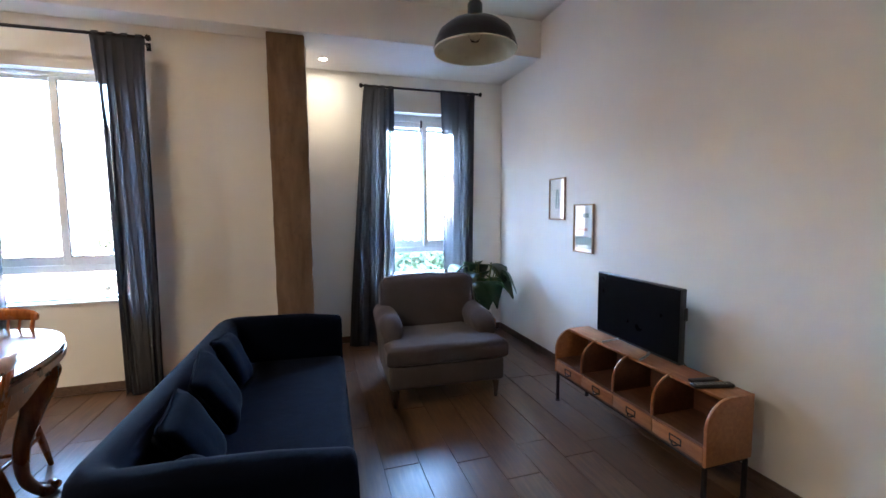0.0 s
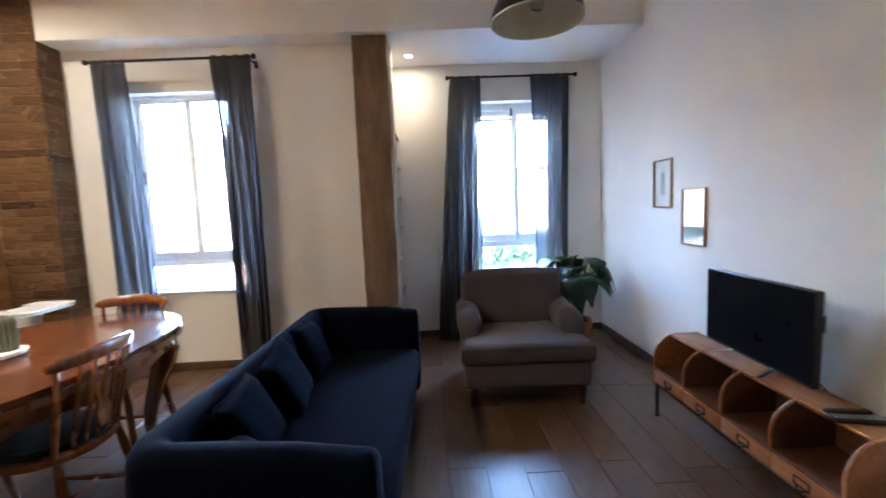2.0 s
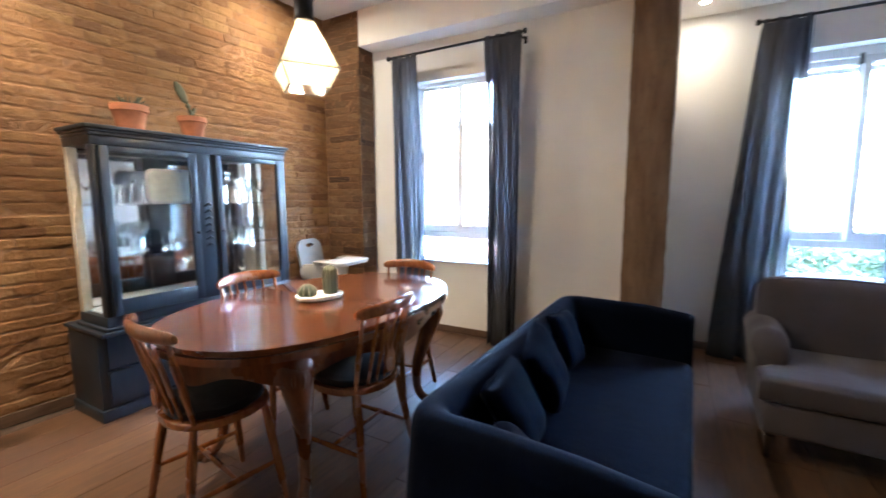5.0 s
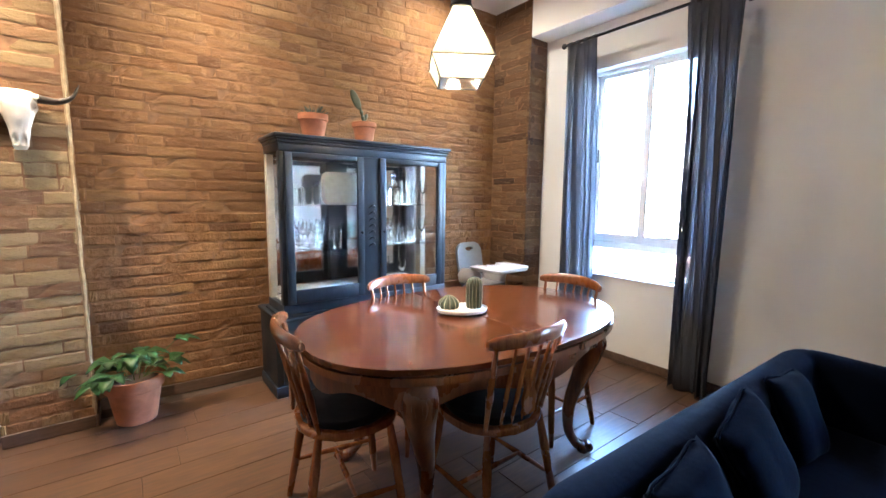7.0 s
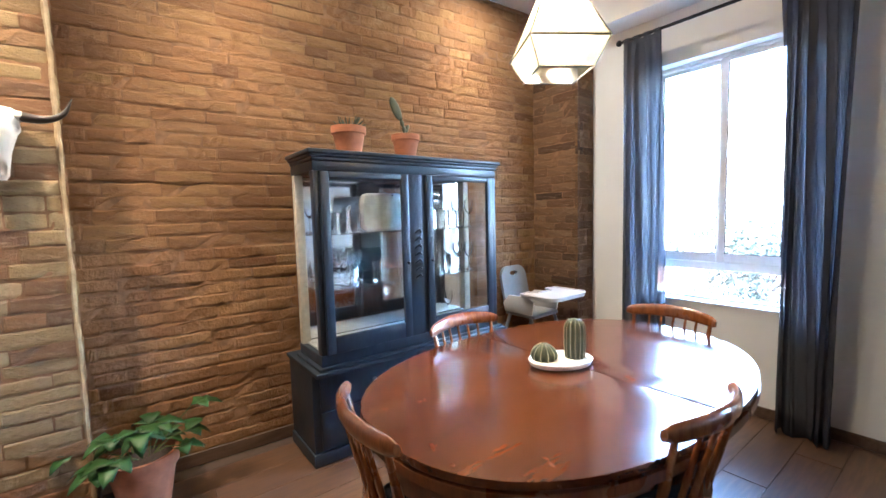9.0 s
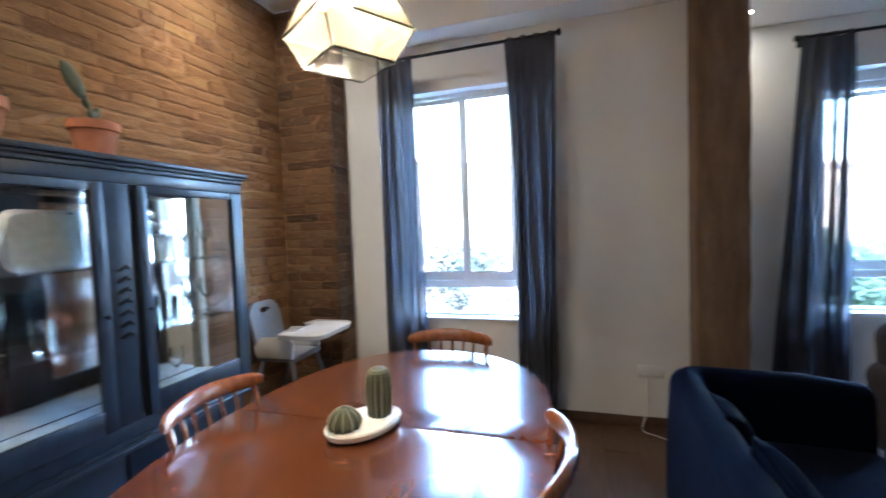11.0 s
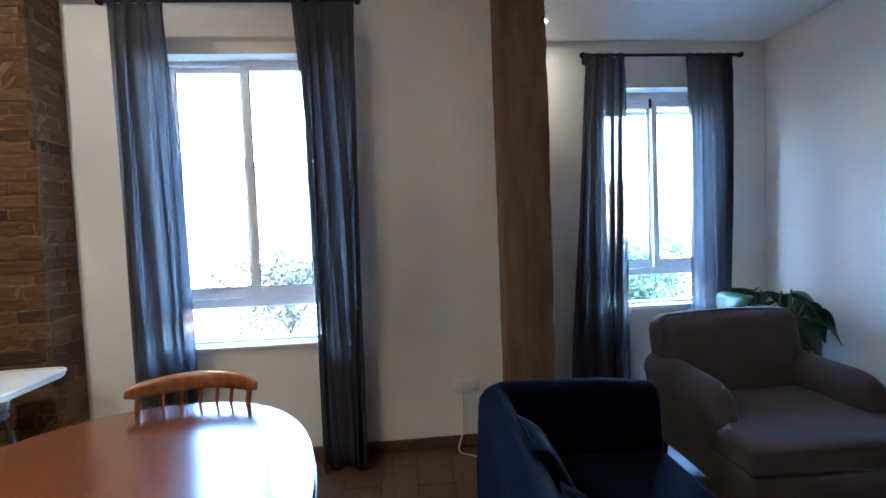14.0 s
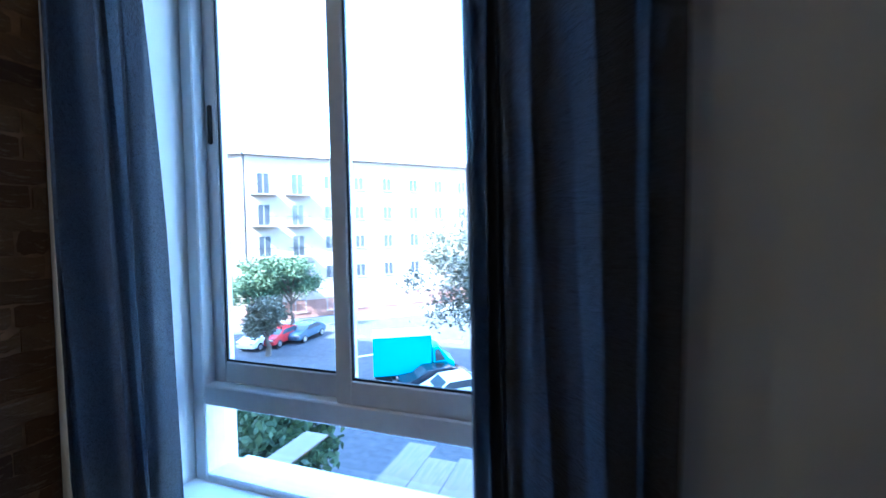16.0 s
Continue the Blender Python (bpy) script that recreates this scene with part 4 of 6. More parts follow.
rnd = random.Random(5)
g1 = wine_glass(CX + 0.15, CY + 0.2, 0.988, 0.19, 0.034)
g2 = tumbler(CX + 0.21, CY + 0.25, 0.988, 0.12, 0.033)
for z in (0.988, 1.288):
    for k in range(9):
        yy = 0.13 + 0.075 * k + (0.42 if k > 4 else 0)
        for xx in (0.09, 0.20):
            if z > 1.2 and 0.28 < yy < 0.62:
                continue
            if rnd.random() < 0.72:
                src = g1 if rnd.random() < 0.55 else g2
                copy_thing(src, pose(CX + xx + rnd.uniform(-0.015, 0.015), CY + yy + rnd.uniform(-0.012, 0.012), z))
# a large tray standing on the upper shelf
tray = thing("serving_tray", "pale rounded metal tray standing in the cabinet", "tray", pose(CX + 0.22, CY + 0.47, 1.2885, 0, 0, 0))
out = arc(0.105, 0.06, 0.05, -90, 0, 5) + arc(0.105, 0.185, 0.05, 0, 90, 5) + arc(-0.105, 0.185, 0.05, 90, 180, 5) + arc(-0.105, 0.06, 0.05, 180, 270, 5)
part("rim", extrude_outline([(u, v - 0.01) for u, v in out], -0.012, 0.0, "x", 0.004), M_STEEL, tray, "worn metal rim")
part("face", extrude_outline([(u * 0.86, (v - 0.12) * 0.86 + 0.11) for u, v in out], 0.001, 0.004, "x"), plain("pale_tray_face", (0.55, 0.60, 0.56), 0.35), tray)
copy_thing(g1, pose(CX + 0.15, CY + 1.0, 0.655))
bottle = thing("decanter", "clear glass decanter with a stopper in the cabinet", "bottle", pose(CX + 0.15, CY + 0.92, 1.288))
part("body", lathe([(0.002, 0), (0.05, 0), (0.055, 0.02), (0.055, 0.11), (0.02, 0.15), (0.017, 0.19), (0.022, 0.2)], 16), M_DRINK2, bottle)
part("stopper", lathe([(0.014, 0.2), (0.02, 0.215), (0.022, 0.235), (0.004, 0.25)], 12), M_DRINK2, bottle)

# ---- pots and plants ----


def flower_pot(name, label, x, y, z, r, h):
    root = thing(name, label, "potted plant", pose(x, y, z))
    part("pot", lathe([(0.002, 0), (r * 0.68, 0), (r * 0.9, h * 0.72), (r * 0.97, h * 0.74), (r, h * 0.76), (r, h), (r * 0.9, h), (r * 0.86, h * 0.86), (0.002, h * 0.86)], 24, cap=False), M_TERRA, root, "plain terracotta pot")
    part("soil", lathe([(0.002, h * 0.85), (r * 0.85, h * 0.875), (r * 0.5, h * 0.89), (0.002, h * 0.9)], 16, cap=False), M_SOIL, root)
    return root


def leaf_blade(bm, base, tip, width, droop=0.03, fold=0.15, n=6, split=False):
    """A curved leaf from base to tip with a folded midrib."""
    base, tip = Vector(base), Vector(tip)
    d = tip - base
    side = d.cross(Vector((0, 0, 1)))
    if side.length < 1e-4:
        side = Vector((1, 0, 0))
    side.normalize()
    up = side.cross(d).normalized()
    prev = None
    for i in range(n + 1):
        t = i / n
        w = width * math.sin(math.pi * min(0.97, max(0.04, t)) ** 0.75)
        if split and i % 2:
            w *= 0.72
        c = base + d * t - Vector((0, 0, droop * 4 * (t - 0.35) ** 2 * (1 if t > 0.35 else 0.6))) + up * 0.0
        row = [bm.verts.new(c - side * w + up * fold * w), bm.verts.new(c), bm.verts.new(c + side * w + up * fold * w)]
        if prev:
            for k in range(2):
                bm.faces.new((prev[k], prev[k + 1], row[k + 1], row[k]))
        prev = row


def thicken(ob, t=0.0015):
    s = ob.modifiers.new("thickness", "SOLIDIFY")
    s.thickness = t


# succulents on the cabinet
p = flower_pot("potted_succulent", "terracotta pot with a small spiky succulent on the cabinet", -2.60, 2.31, 1.729, 0.098, 0.155)
bm = bmesh.new()
rnd = random.Random(8)
for k in range(32):
    a, e = rnd.uniform(0, 6.28), rnd.uniform(0.3, 1.3)
    d = Vector((math.cos(a) * math.cos(e), math.sin(a) * math.cos(e), math.sin(e)))
    b0 = Vector((0.03 * math.cos(a), 0.03 * math.sin(a), 0.14))
    tube([b0, b0 + d * 0.04, b0 + d * 0.08], [0.005, 0.004, 0.001], 5, bm)
part("leaves", bm, M_CACTUS, p, "thin green spikes")
p = flower_pot("potted_prickly_pear", "terracotta pot with a prickly pear cactus on the cabinet", -2.55, 2.66, 1.729, 0.086, 0.135)
bm = bmesh.new()
tube(smooth_path([(0, -0.01, 0.115), (0.003, -0.008, 0.16), (0, -0.018, 0.20), (0, -0.03, 0.235)], 5), [0.011 + 0.003 * math.sin(i * 1.3) for i in range(len(smooth_path([(0, 0, 0), (0, 0, 1), (0, 0, 2), (0, 0, 3)], 5)))], 8, bm)
part("stem", bm, M_CACTUS, p, "knobbly green cactus stem", 60)
for m, w, h in ((pose(0.0, 0.012, 0.175, 0, 0, 80) @ pose(0, 0, 0, 0, 25, 0), 0.014, 0.055), (pose(0.0, -0.062, 0.285, 0, 0, 88) @ pose(0, 0, 0, 0, -26, 0), 0.029, 0.145)):
    bm = bmesh.new()
    bmesh.ops.create_uvsphere(bm, u_segments=14, v_segments=10, radius=1, matrix=m @ Matrix.Diagonal((w, 0.010, h / 2, 1)))
    part("cactus_pad", bm, M_CACTUS, p, "flat green cactus pad", 60)

# floor plant beside the brick pier
p = flower_pot("potted_plant", "terracotta pot with a leafy green plant on the floor", -2.795, 1.25, 0, 0.15, 0.27)
bm, st = bmesh.new(), bmesh.new()
rnd = random.Random(12)
for k in range(19):
    a, e = k * 2.4 + rnd.uniform(-0.4, 0.4), rnd.uniform(0.15, 1.3)
    L = rnd.uniform(0.09, 0.29)
    if math.cos(a) < -0.2:
        L *= 0.55
    d = Vector((math.cos(a) * math.cos(e), math.sin(a) * math.cos(e), math.sin(e)))
    b0 = Vector((0.05 * math.cos(a), 0.05 * math.sin(a), 0.26))
    q = b0 + d * L
    tube([b0, b0 + d * L * 0.5 + Vector((0, 0, 0.015)), q], 0.0028, 5, st)
    for j in range(3):
        aa = a + (j - 1) * 0.9
        dd = Vector((math.cos(aa), math.sin(aa), rnd.uniform(-0.25, 0.35)))
        leaf_blade(bm, q, q + dd * rnd.uniform(0.085, 0.135), rnd.uniform(0.036, 0.054), 0.02, 0.2, 5, True)
part("stems", st, M_STEM, p)
thicken(part("leaves", bm, M_LEAF2, p, "lobed light green leaves"))

# big-leafed plant behind the armchair
p = flower_pot("large_potted_plant", "big dark-leaved plant in a terracotta pot in the corner", 1.89, 4.56, 0, 0.15, 0.28)
bm, st = bmesh.new(), bmesh.new()
rnd = random.Random(21)
for k in range(20):
    a = k * 2.4 + rnd.uniform(-0.3, 0.3)
    L = rnd.uniform(0.34, 0.60)
    reach = rnd.uniform(0.06, 0.20)
    b0 = Vector((0.05 * math.cos(a), 0.05 * math.sin(a), 0.25))
    q = Vector((reach * math.cos(a), reach * math.sin(a), 0.28 + L))
    tube(smooth_path([b0, b0.lerp(q, 0.5) + Vector((0, 0, 0.06)), q], 4), 0.006, 6, st)
    tip = q + Vector((math.cos(a) * 0.17, math.sin(a) * 0.17, rnd.uniform(-0.20, 0.0)))
    leaf_blade(bm, q, tip, rnd.uniform(0.10, 0.14), 0.07, 0.22, 8)
part("stems", st, M_STEM, p)
thicken(part("leaves", bm, M_LEAF, p, "broad dark glossy leaves"))

# cacti on their oval dish
dish = thing("cactus_dish", "oval white dish on the dining table", "dish", pose(-1.375, 2.605, TH + 0.0005, 0, 0, 65))
dish.scale = (0.92, 1.0, 1.25)
ov = [(0.145 * math.cos(2 * math.pi * i / 40), 0.095 * math.sin(2 * math.pi * i / 40)) for i in range(40)]
bm = bmesh.new()
rings = []
for f, z in ((0.72, 0), (0.95, 0.006), (1.0, 0.02), (0.97, 0.022), (0.9, 0.012), (0.5, 0.010)):
    rings.append([bm.verts.new((x * f, y * f, z)) for x, y in ov])
for p0, q0 in zip(rings, rings[1:]):
    for i in range(40):
        bm.faces.new((p0[i], p0[(i + 1) % 40], q0[(i + 1) % 40], q0[i]))
bm.faces.new(rings[0][::-1])
bm.faces.new(rings[-1])
part("dish", bm, M_CHINA, dish)
part("sand", sag(extrude_outline([(x * 0.86, y * 0.86) for x, y in ov], 0.0125, 0.019, bevel=0.003), 0.003, 60), plain("white_sand", (0.66, 0.63, 0.57), 0.9, spread=0.2, scale=120, bump=0.6), dish, "pale sand")


def ribbed_cactus(x, y, z, r, h, ribs, label, column):
    root = thing("cactus", label, "cactus", pose(x, y, z))
    bm, sp = bmesh.new(), bmesh.new()
    seg = ribs * 6
    rings = []
    nz = 20
    for k in range(nz + 1):
        t = k / nz
        if column:
            rr = r * (1 - max(0, (t - 0.72) / 0.28) ** 2.2) ** 0.5 * (0.88 + 0.12 * min(1, t * 3))
        else:
            rr = r * math.sin(math.pi * (0.16 + 0.84 * t)) ** 0.6 if t < 1 else 0
        rr = max(rr, 0.001)
        rings.append([bm.verts.new((rr * (1 + 0.09 * math.cos(ribs * a)) * math.cos(a), rr * (1 + 0.09 * math.cos(ribs * a)) * math.sin(a), h * t)) for a in [2 * math.pi * i / seg for i in range(seg)]])
        if 0 < k < nz:
            for j in range(ribs):
                a = 2 * math.pi * j / ribs
                c = Vector((rr * 1.09 * math.cos(a), rr * 1.09 * math.sin(a), h * t))
                box(c - Vector((0.0012, 0.0012, 0.0022)), c + Vector((0.0012, 0.0012, 0.0022)), bm=sp)
    for p0, q0 in zip(rings, rings[1:]):
        for i in range(seg):
            bm.faces.new((p0[i], p0[(i + 1) % seg], q0[(i + 1) % seg], q0[i]))
    part("body", bm, M_CACTUS, root, "", 60)
    part("spines", sp, M_SPINE, root, "tiny pale spines", 0)


ribbed_cactus(-1.347, 2.66, TH + 0.017, 0.039, 0.168, 14, "tall ribbed green cactus standing in the dish", True)
ribbed_cactus(-1.413, 2.55, TH + 0.012, 0.048, 0.078, 11, "round ribbed green cactus lying in the dish", False)

# ---- lantern over the table ----


def lantern():
    x, y = -1.33, 2.53
    root = thing("pendant_lantern", "four-sided glass pendant lantern with black edges over the table", "pendant lamp", pose(x, y, 0, 0, 0, 12))
    R, zr, zb, zt = 0.193, 1.955, 1.865, 2.19
    rb, rt = 0.135, 0.055
    ring = lambda r, z: [Vector((r * math.cos(math.pi / 2 * k), r * math.sin(math.pi / 2 * k), z)) for k in range(4)]
    top, wide, low = ring(rt, zt), ring(R, zr), ring(rb, zb)
    for k in range(4):
        j = (k + 1) % 4
        for quad, look_of in (((top[k], top[j], wide[j], wide[k]), M_FROST), ((wide[k], wide[j], low[j], low[k]), M_SEEDED)):
            bm = bmesh.new()
            bm.faces.new([bm.verts.new(p) for p in quad])
            ob = part("pane", bm, look_of, root, "", 0)
            thicken(ob, 0.002)
    bm = bmesh.new()
    bm.faces.new([bm.verts.new(p) for p in low])
    thicken(part("pane", bm, M_PANE2, root, "", 0), 0.002)
    for a, b, name in ((top, wide, "rib"), (wide, low, "rib")):
        for k in range(4):
            part(name, tube([a[k], b[k]], 0.0028, 6), M_IRON, root)
    for rg in (top, wide, low):
        bm = bmesh.new()
        for k in range(4):
            tube([rg[k], rg[(k + 1) % 4]], 0.0032, 6, bm)
        part("edge_ring", bm, M_IRON, root)
    part("cap", lathe([(0.05, zt), (0.052, zt + 0.01), (0.046, zt + 0.02), (0.046, zt + 0.10), (0.05, zt + 0.105), (0.05, zt + 0.115), (0.012, zt + 0.125)], 20), M_IRON, root, "black metal lamp cap")
    part("socket", lathe([(0.018, zt - 0.06), (0.02, zt - 0.05), (0.02, zt)], 14), M_WHITE, root)
    part("bulb", lathe([(0.012, zt - 0.06), (0.02, zt - 0.08), (0.033, zt - 0.115), (0.03, zt - 0.145), (0.015, zt - 0.162), (0.002, zt - 0.166)], 16), M_BULB, root, "warm glowing bulb")
    ch = bmesh.new()
    z = zt + 0.125
    while z < ZC - 0.06:
        tube([(0, 0, z), (0, 0, z + 0.022)], 0.004, 6, ch)
        tube([(-0.006, 0, z + 0.011), (0.006, 0, z + 0.033)], 0.003, 6, ch)
        z += 0.03
    part("chain", ch, M_IRON, root)
    part("ceiling_rose", lathe([(0.012, ZC - 0.06), (0.045, ZC - 0.03), (0.05, ZC)], 18), M_IRON, root)


lantern()


def dome_lamp():
    x, y, zr = 1.08, 2.66, 2.14
    root = thing("pendant_lamp", "black enamel dome pendant lamp with a cream inside", "pendant lamp", pose(x, y, 0))
    R = 0.20
    out = [(R, zr), (R + 0.003, zr + 0.006), (R, zr + 0.012), (R * 0.97, zr + 0.04), (R * 0.86, zr + 0.085), (R * 0.66, zr + 0.118), (R * 0.4, zr + 0.138), (0.042, zr + 0.148), (0.036, zr + 0.165), (0.036, zr + 0.215), (0.03, zr + 0.225), (0.012, zr + 0.23)]
    part("shade", lathe(out, 40, cap=False), M_ENAMEL, root, "glossy black shade")
    inn = [(R - 0.001, zr + 0.001), (R - 0.003, zr + 0.012), (R * 0.955, zr + 0.04), (R * 0.845, zr + 0.083), (R * 0.65, zr + 0.114), (R * 0.38, zr + 0.134), (0.02, zr + 0.14)]
    part("lining", lathe(inn, 40, cap=False), M_CREAM, root, "cream enamel lining")
    part("rim", tube([(R * math.cos(2 * math.pi * i / 40), R * math.sin(2 * math.pi * i / 40), zr) for i in range(41)], 0.0035, 6), M_CREAM, root)
    part("bulb", lathe([(0.014, zr + 0.135), (0.028, zr + 0.10), (0.033, zr + 0.075), (0.02, zr + 0.045), (0.002, zr + 0.04)], 16), glass("unlit_bulb", (0.95, 0.95, 0.95)), root, "unlit clear bulb")
    part("socket", lathe([(0.024, zr + 0.23), (0.028, zr + 0.235), (0.028, zr + 0.275), (0.01, zr + 0.285)], 16), M_BRASS, root, "brass lamp holder")
    part("cord", tube([(0, 0, zr + 0.28), (0, 0, ZC - 0.03)], 0.0035, 6), M_BLACK, root)
    part("ceiling_rose", lathe([(0.01, ZC - 0.035), (0.045, ZC - 0.02), (0.05, ZC)], 18), M_ENAMEL, root)


dome_lamp()


def downlight(x, y, z, lens):
    root = thing("downlight", "small round recessed ceiling spot, lit warm", "ceiling light", pose(x, y, z), "recessed spots")
    part("ring", lathe([(0.03, -0.001), (0.032, -0.005), (0.041, -0.005), (0.043, 0)], 20, cap=False), M_WHITE, root)
    part("lens", lathe([(0.002, -0.002), (0.03, -0.002)], 20, cap=False), lens, root, "glowing lens")


downlight(0.44, 4.81, ZS, M_SPOT_DIM)
for sx, sy in ((-2.50, 3.42), (-2.48, 1.75), (-2.32, 0.55)):
    downlight(sx, sy, ZC, M_SPOT)

# ---- TV stand and what is on it ----


def tv_stand():
    x0, x1, y0, y1 = 1.935, 2.215, 2.05, 3.27
    D, L = x1 - x0, y1 - y0
    root = thing("tv_stand", "low honey-coloured wooden TV stand with open pigeonholes on black iron legs", "tv stand", pose(x0, y0, 0))
    zb, zt, r = 0.215, 0.52, 0.135
    # side profile: flat top, quarter-round front, upright drawer strip
    prof = [(D, zb), (D, zt)] + arc(r, zt - r - 0.0, r, 90, 180, 8) + [(0, zb)]
    for y in (0, L - 0.016):
        part("end_panel", extrude_outline(prof, y, y + 0.016, "y", 0.003), M_STAND, root)
    part("top", box((0.10, 0.016, zt - 0.016), (D, L - 0.016, zt), 0.003), M_STAND, root)
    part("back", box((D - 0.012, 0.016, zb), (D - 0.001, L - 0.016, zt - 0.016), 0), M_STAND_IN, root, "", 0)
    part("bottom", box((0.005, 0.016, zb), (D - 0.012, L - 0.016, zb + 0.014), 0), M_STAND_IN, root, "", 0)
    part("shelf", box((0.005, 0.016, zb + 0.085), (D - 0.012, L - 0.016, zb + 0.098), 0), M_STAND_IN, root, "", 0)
    n = 4
    w = (L - 0.032) / n
    inner = [(D - 0.013, zb + 0.099), (D - 0.013, zt - 0.017)] + arc(r, zt - r, r - 0.003, 96, 180, 8) + [(0.003, zb + 0.099)]
    for k in range(n):
        a = 0.016 + k * w
        if k:
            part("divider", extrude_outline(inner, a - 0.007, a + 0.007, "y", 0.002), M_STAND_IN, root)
            part("edge_strip", tube([(x - 0.003, a, z) for x, z in arc(r, zt - r, r, 96, 180, 8) + [(0.0, zb + 0.1)]], 0.006, 6), M_STAND, root, "pale curved front edge")
        d = part("drawer_front", box((0, a + 0.003, zb + 0.012), (0.014, a + w - 0.003, zb + 0.083), 0.003), M_STAND, root)
        mid = a + w / 2
        lb = bmesh.new()
        for lo, hi in (((-0.004, mid - 0.035, zb + 0.03), (0, mid + 0.035, zb + 0.035)), ((-0.004, mid - 0.035, zb + 0.06), (0, mid + 0.035, zb + 0.065)), ((-0.004, mid - 0.035, zb + 0.035), (0, mid - 0.03, zb + 0.06)), ((-0.004, mid + 0.03, zb + 0.035), (0, mid + 0.035, zb + 0.06))):
            box(lo, hi, 0, 1, lb)
        tube(smooth_path([(-0.004, mid - 0.02, zb + 0.03), (-0.014, mid, zb + 0.022), (-0.004, mid + 0.02, zb + 0.03)], 5), 0.004, 6, lb)
        part("label_holder", lb, M_IRON, d, "dark iron label holder")
    fr = bmesh.new()
    for lo, hi in (((0.01, 0.01, zb - 0.014), (0.024, L - 0.01, zb)), ((D - 0.024, 0.01, zb - 0.014), (D - 0.01, L - 0.01, zb)), ((0.024, 0.01, zb - 0.014), (D - 0.024, 0.024, zb)), ((0.024, L - 0.024, zb - 0.014), (D - 0.024, L - 0.01, zb))):
        box(lo, hi, 0, 1, fr)
    part("base_frame", fr, M_IRON, root, "black iron frame", 0)
    for x in (0.017, D - 0.017):
        for y in (0.017, L - 0.017):
            leg = box((x - 0.009, y - 0.009, 0.006), (x + 0.009, y + 0.009, zb - 0.014), 0.002)
            lathe([(0.016, 0), (0.016, 0.006), (0.01, 0.01)], 12, leg, Matrix.Translation((x, y, 0)))
            part("leg", leg, M_IRON, root, "black iron leg")


tv_stand()


def television():
    root = thing("television", "small black flat-screen television, switched off, on the stand", "television", pose(2.13, 2.73, 0.52, 0, 0, -2))
    W, z0, z1 = 0.70, 0.026, 0.435
    part("case", box((0.0, -W / 2, z0), (0.035, W / 2, z1), 0.006, 3), M_BLACK, root)
    part("screen", box((-0.003, -W / 2 + 0.006, z0 + 0.016), (-0.0005, W / 2 - 0.006, z1 - 0.006), 0), M_SCREEN, root, "dark glossy screen", 0)
    part("rear_housing", box((0.035, -W / 2 + 0.12, z0 + 0.03), (0.065, W / 2 - 0.12, z0 + 0.27), 0.015, 3), M_BLACK, root)
    part("side_bump", box((0.012, -W / 2 - 0.012, z0 + 0.24), (0.034, -W / 2, z0 + 0.31), 0.004), M_BLACK, root)
    for s in (-1, 1):
        part("foot", tube(smooth_path([(0.02, s * 0.12, z0 + 0.01), (-0.02, s * 0.15, 0.022), (-0.09, s * 0.17, 0.007)], 5), 0.0065, 8), M_STEEL, root, "silver angled foot")
        part("foot_back", tube([(0.02, s * 0.14, z0 + 0.01), (0.066, s * 0.18, 0.007)], 0.0065, 8), M_STEEL, root, "silver angled foot")


television()
rc = thing("remote_control", "black remote control on the TV stand", "remote control", pose(2.10, 2.17, 0.5205, 0, 0, -14))
part("body", box((-0.10, -0.022, 0), (0.10, 0.022, 0.018), 0.007, 3), M_BLACK, rc)
bt = bmesh.new()
for i in range(9):
    for k in range(3):
        box((-0.085 + i * 0.018, -0.014 + k * 0.011, 0.018), (-0.075 + i * 0.018, -0.007 + k * 0.011, 0.0195), 0, 1, bt)
part("buttons", bt, M_GREYPL, rc, "small grey buttons", 0)
rc2 = thing("remote_control", "slim dark remote control beside the other one", "remote control", pose(2.12, 2.235, 0.5205, 0, 0, -8))
part("body", box((-0.075, -0.018, 0), (0.075, 0.018, 0.014), 0.006, 3), M_BLACK, rc2)
cb = thing("cable", "thin black cable from the television down the wall", "cable")
part("wire", tube(smooth_path([(2.2, 2.6, 0.62), (2.24, 2.5, 0.54), (2.3, 2.42, 0.4), (2.33, 2.4, 0.2), (2.34, 2.4, 0.01)], 6), 0.0035, 6), M_BLACK, cb)

# ---- framed prints ----


def framed_print(y0, y1, z0, z1, label, art):
    root = thing("framed_print", label, "picture", pose(XT, (y0 + y1) / 2, (z0 + z1) / 2), "prints on the wall")
    w, h = (y1 - y0) / 2, (z1 - z0) / 2
    fr = bmesh.new()
    t = 0.011
    for lo, hi in (((-0.018, -w, -h), (0, -w + t, h)), ((-0.018, w - t, -h), (0, w, h)), ((-0.018, -w + t, -h), (0, w - t, -h + t)), ((-0.018, -w + t, h - t), (0, w - t, h))):
        box(lo, hi, 0.002, 1, fr)
    part("frame", fr, M_FRAME, root, "thin pale wooden frame", 0)
    part("paper", box((-0.006, -w + t, -h + t), (-0.002, w - t, h - t)), M_PAPER, root, "", 0)
    part("glazing", sheet((-0.011, -w + t, -h + t), (-0.011, w - t, h - t)), M_PANE2, root, "", 0)
    art(root, w, h)


def sprig(root, w, h):
    bm = bmesh.new()
    tube([(-0.0065, 0, -h * 0.55), (-0.0065, 0.006, 0), (-0.0065, 0, h * 0.55)], 0.0012, 4, bm)
    for k in range(9):
        z = -h * 0.4 + k * h * 0.1
        for s in (-1, 1):
            lathe([(0.0005, -0.0005), (0.011, 0), (0.0005, 0.0005)], 8, bm, Matrix.Translation((-0.0066, s * (0.018 - 0.0008 * k), z)) @ pose(0, 0, 0, 0, 90, 0))
    part("drawing", bm, M_INK, root, "pale green plant drawing", 0)


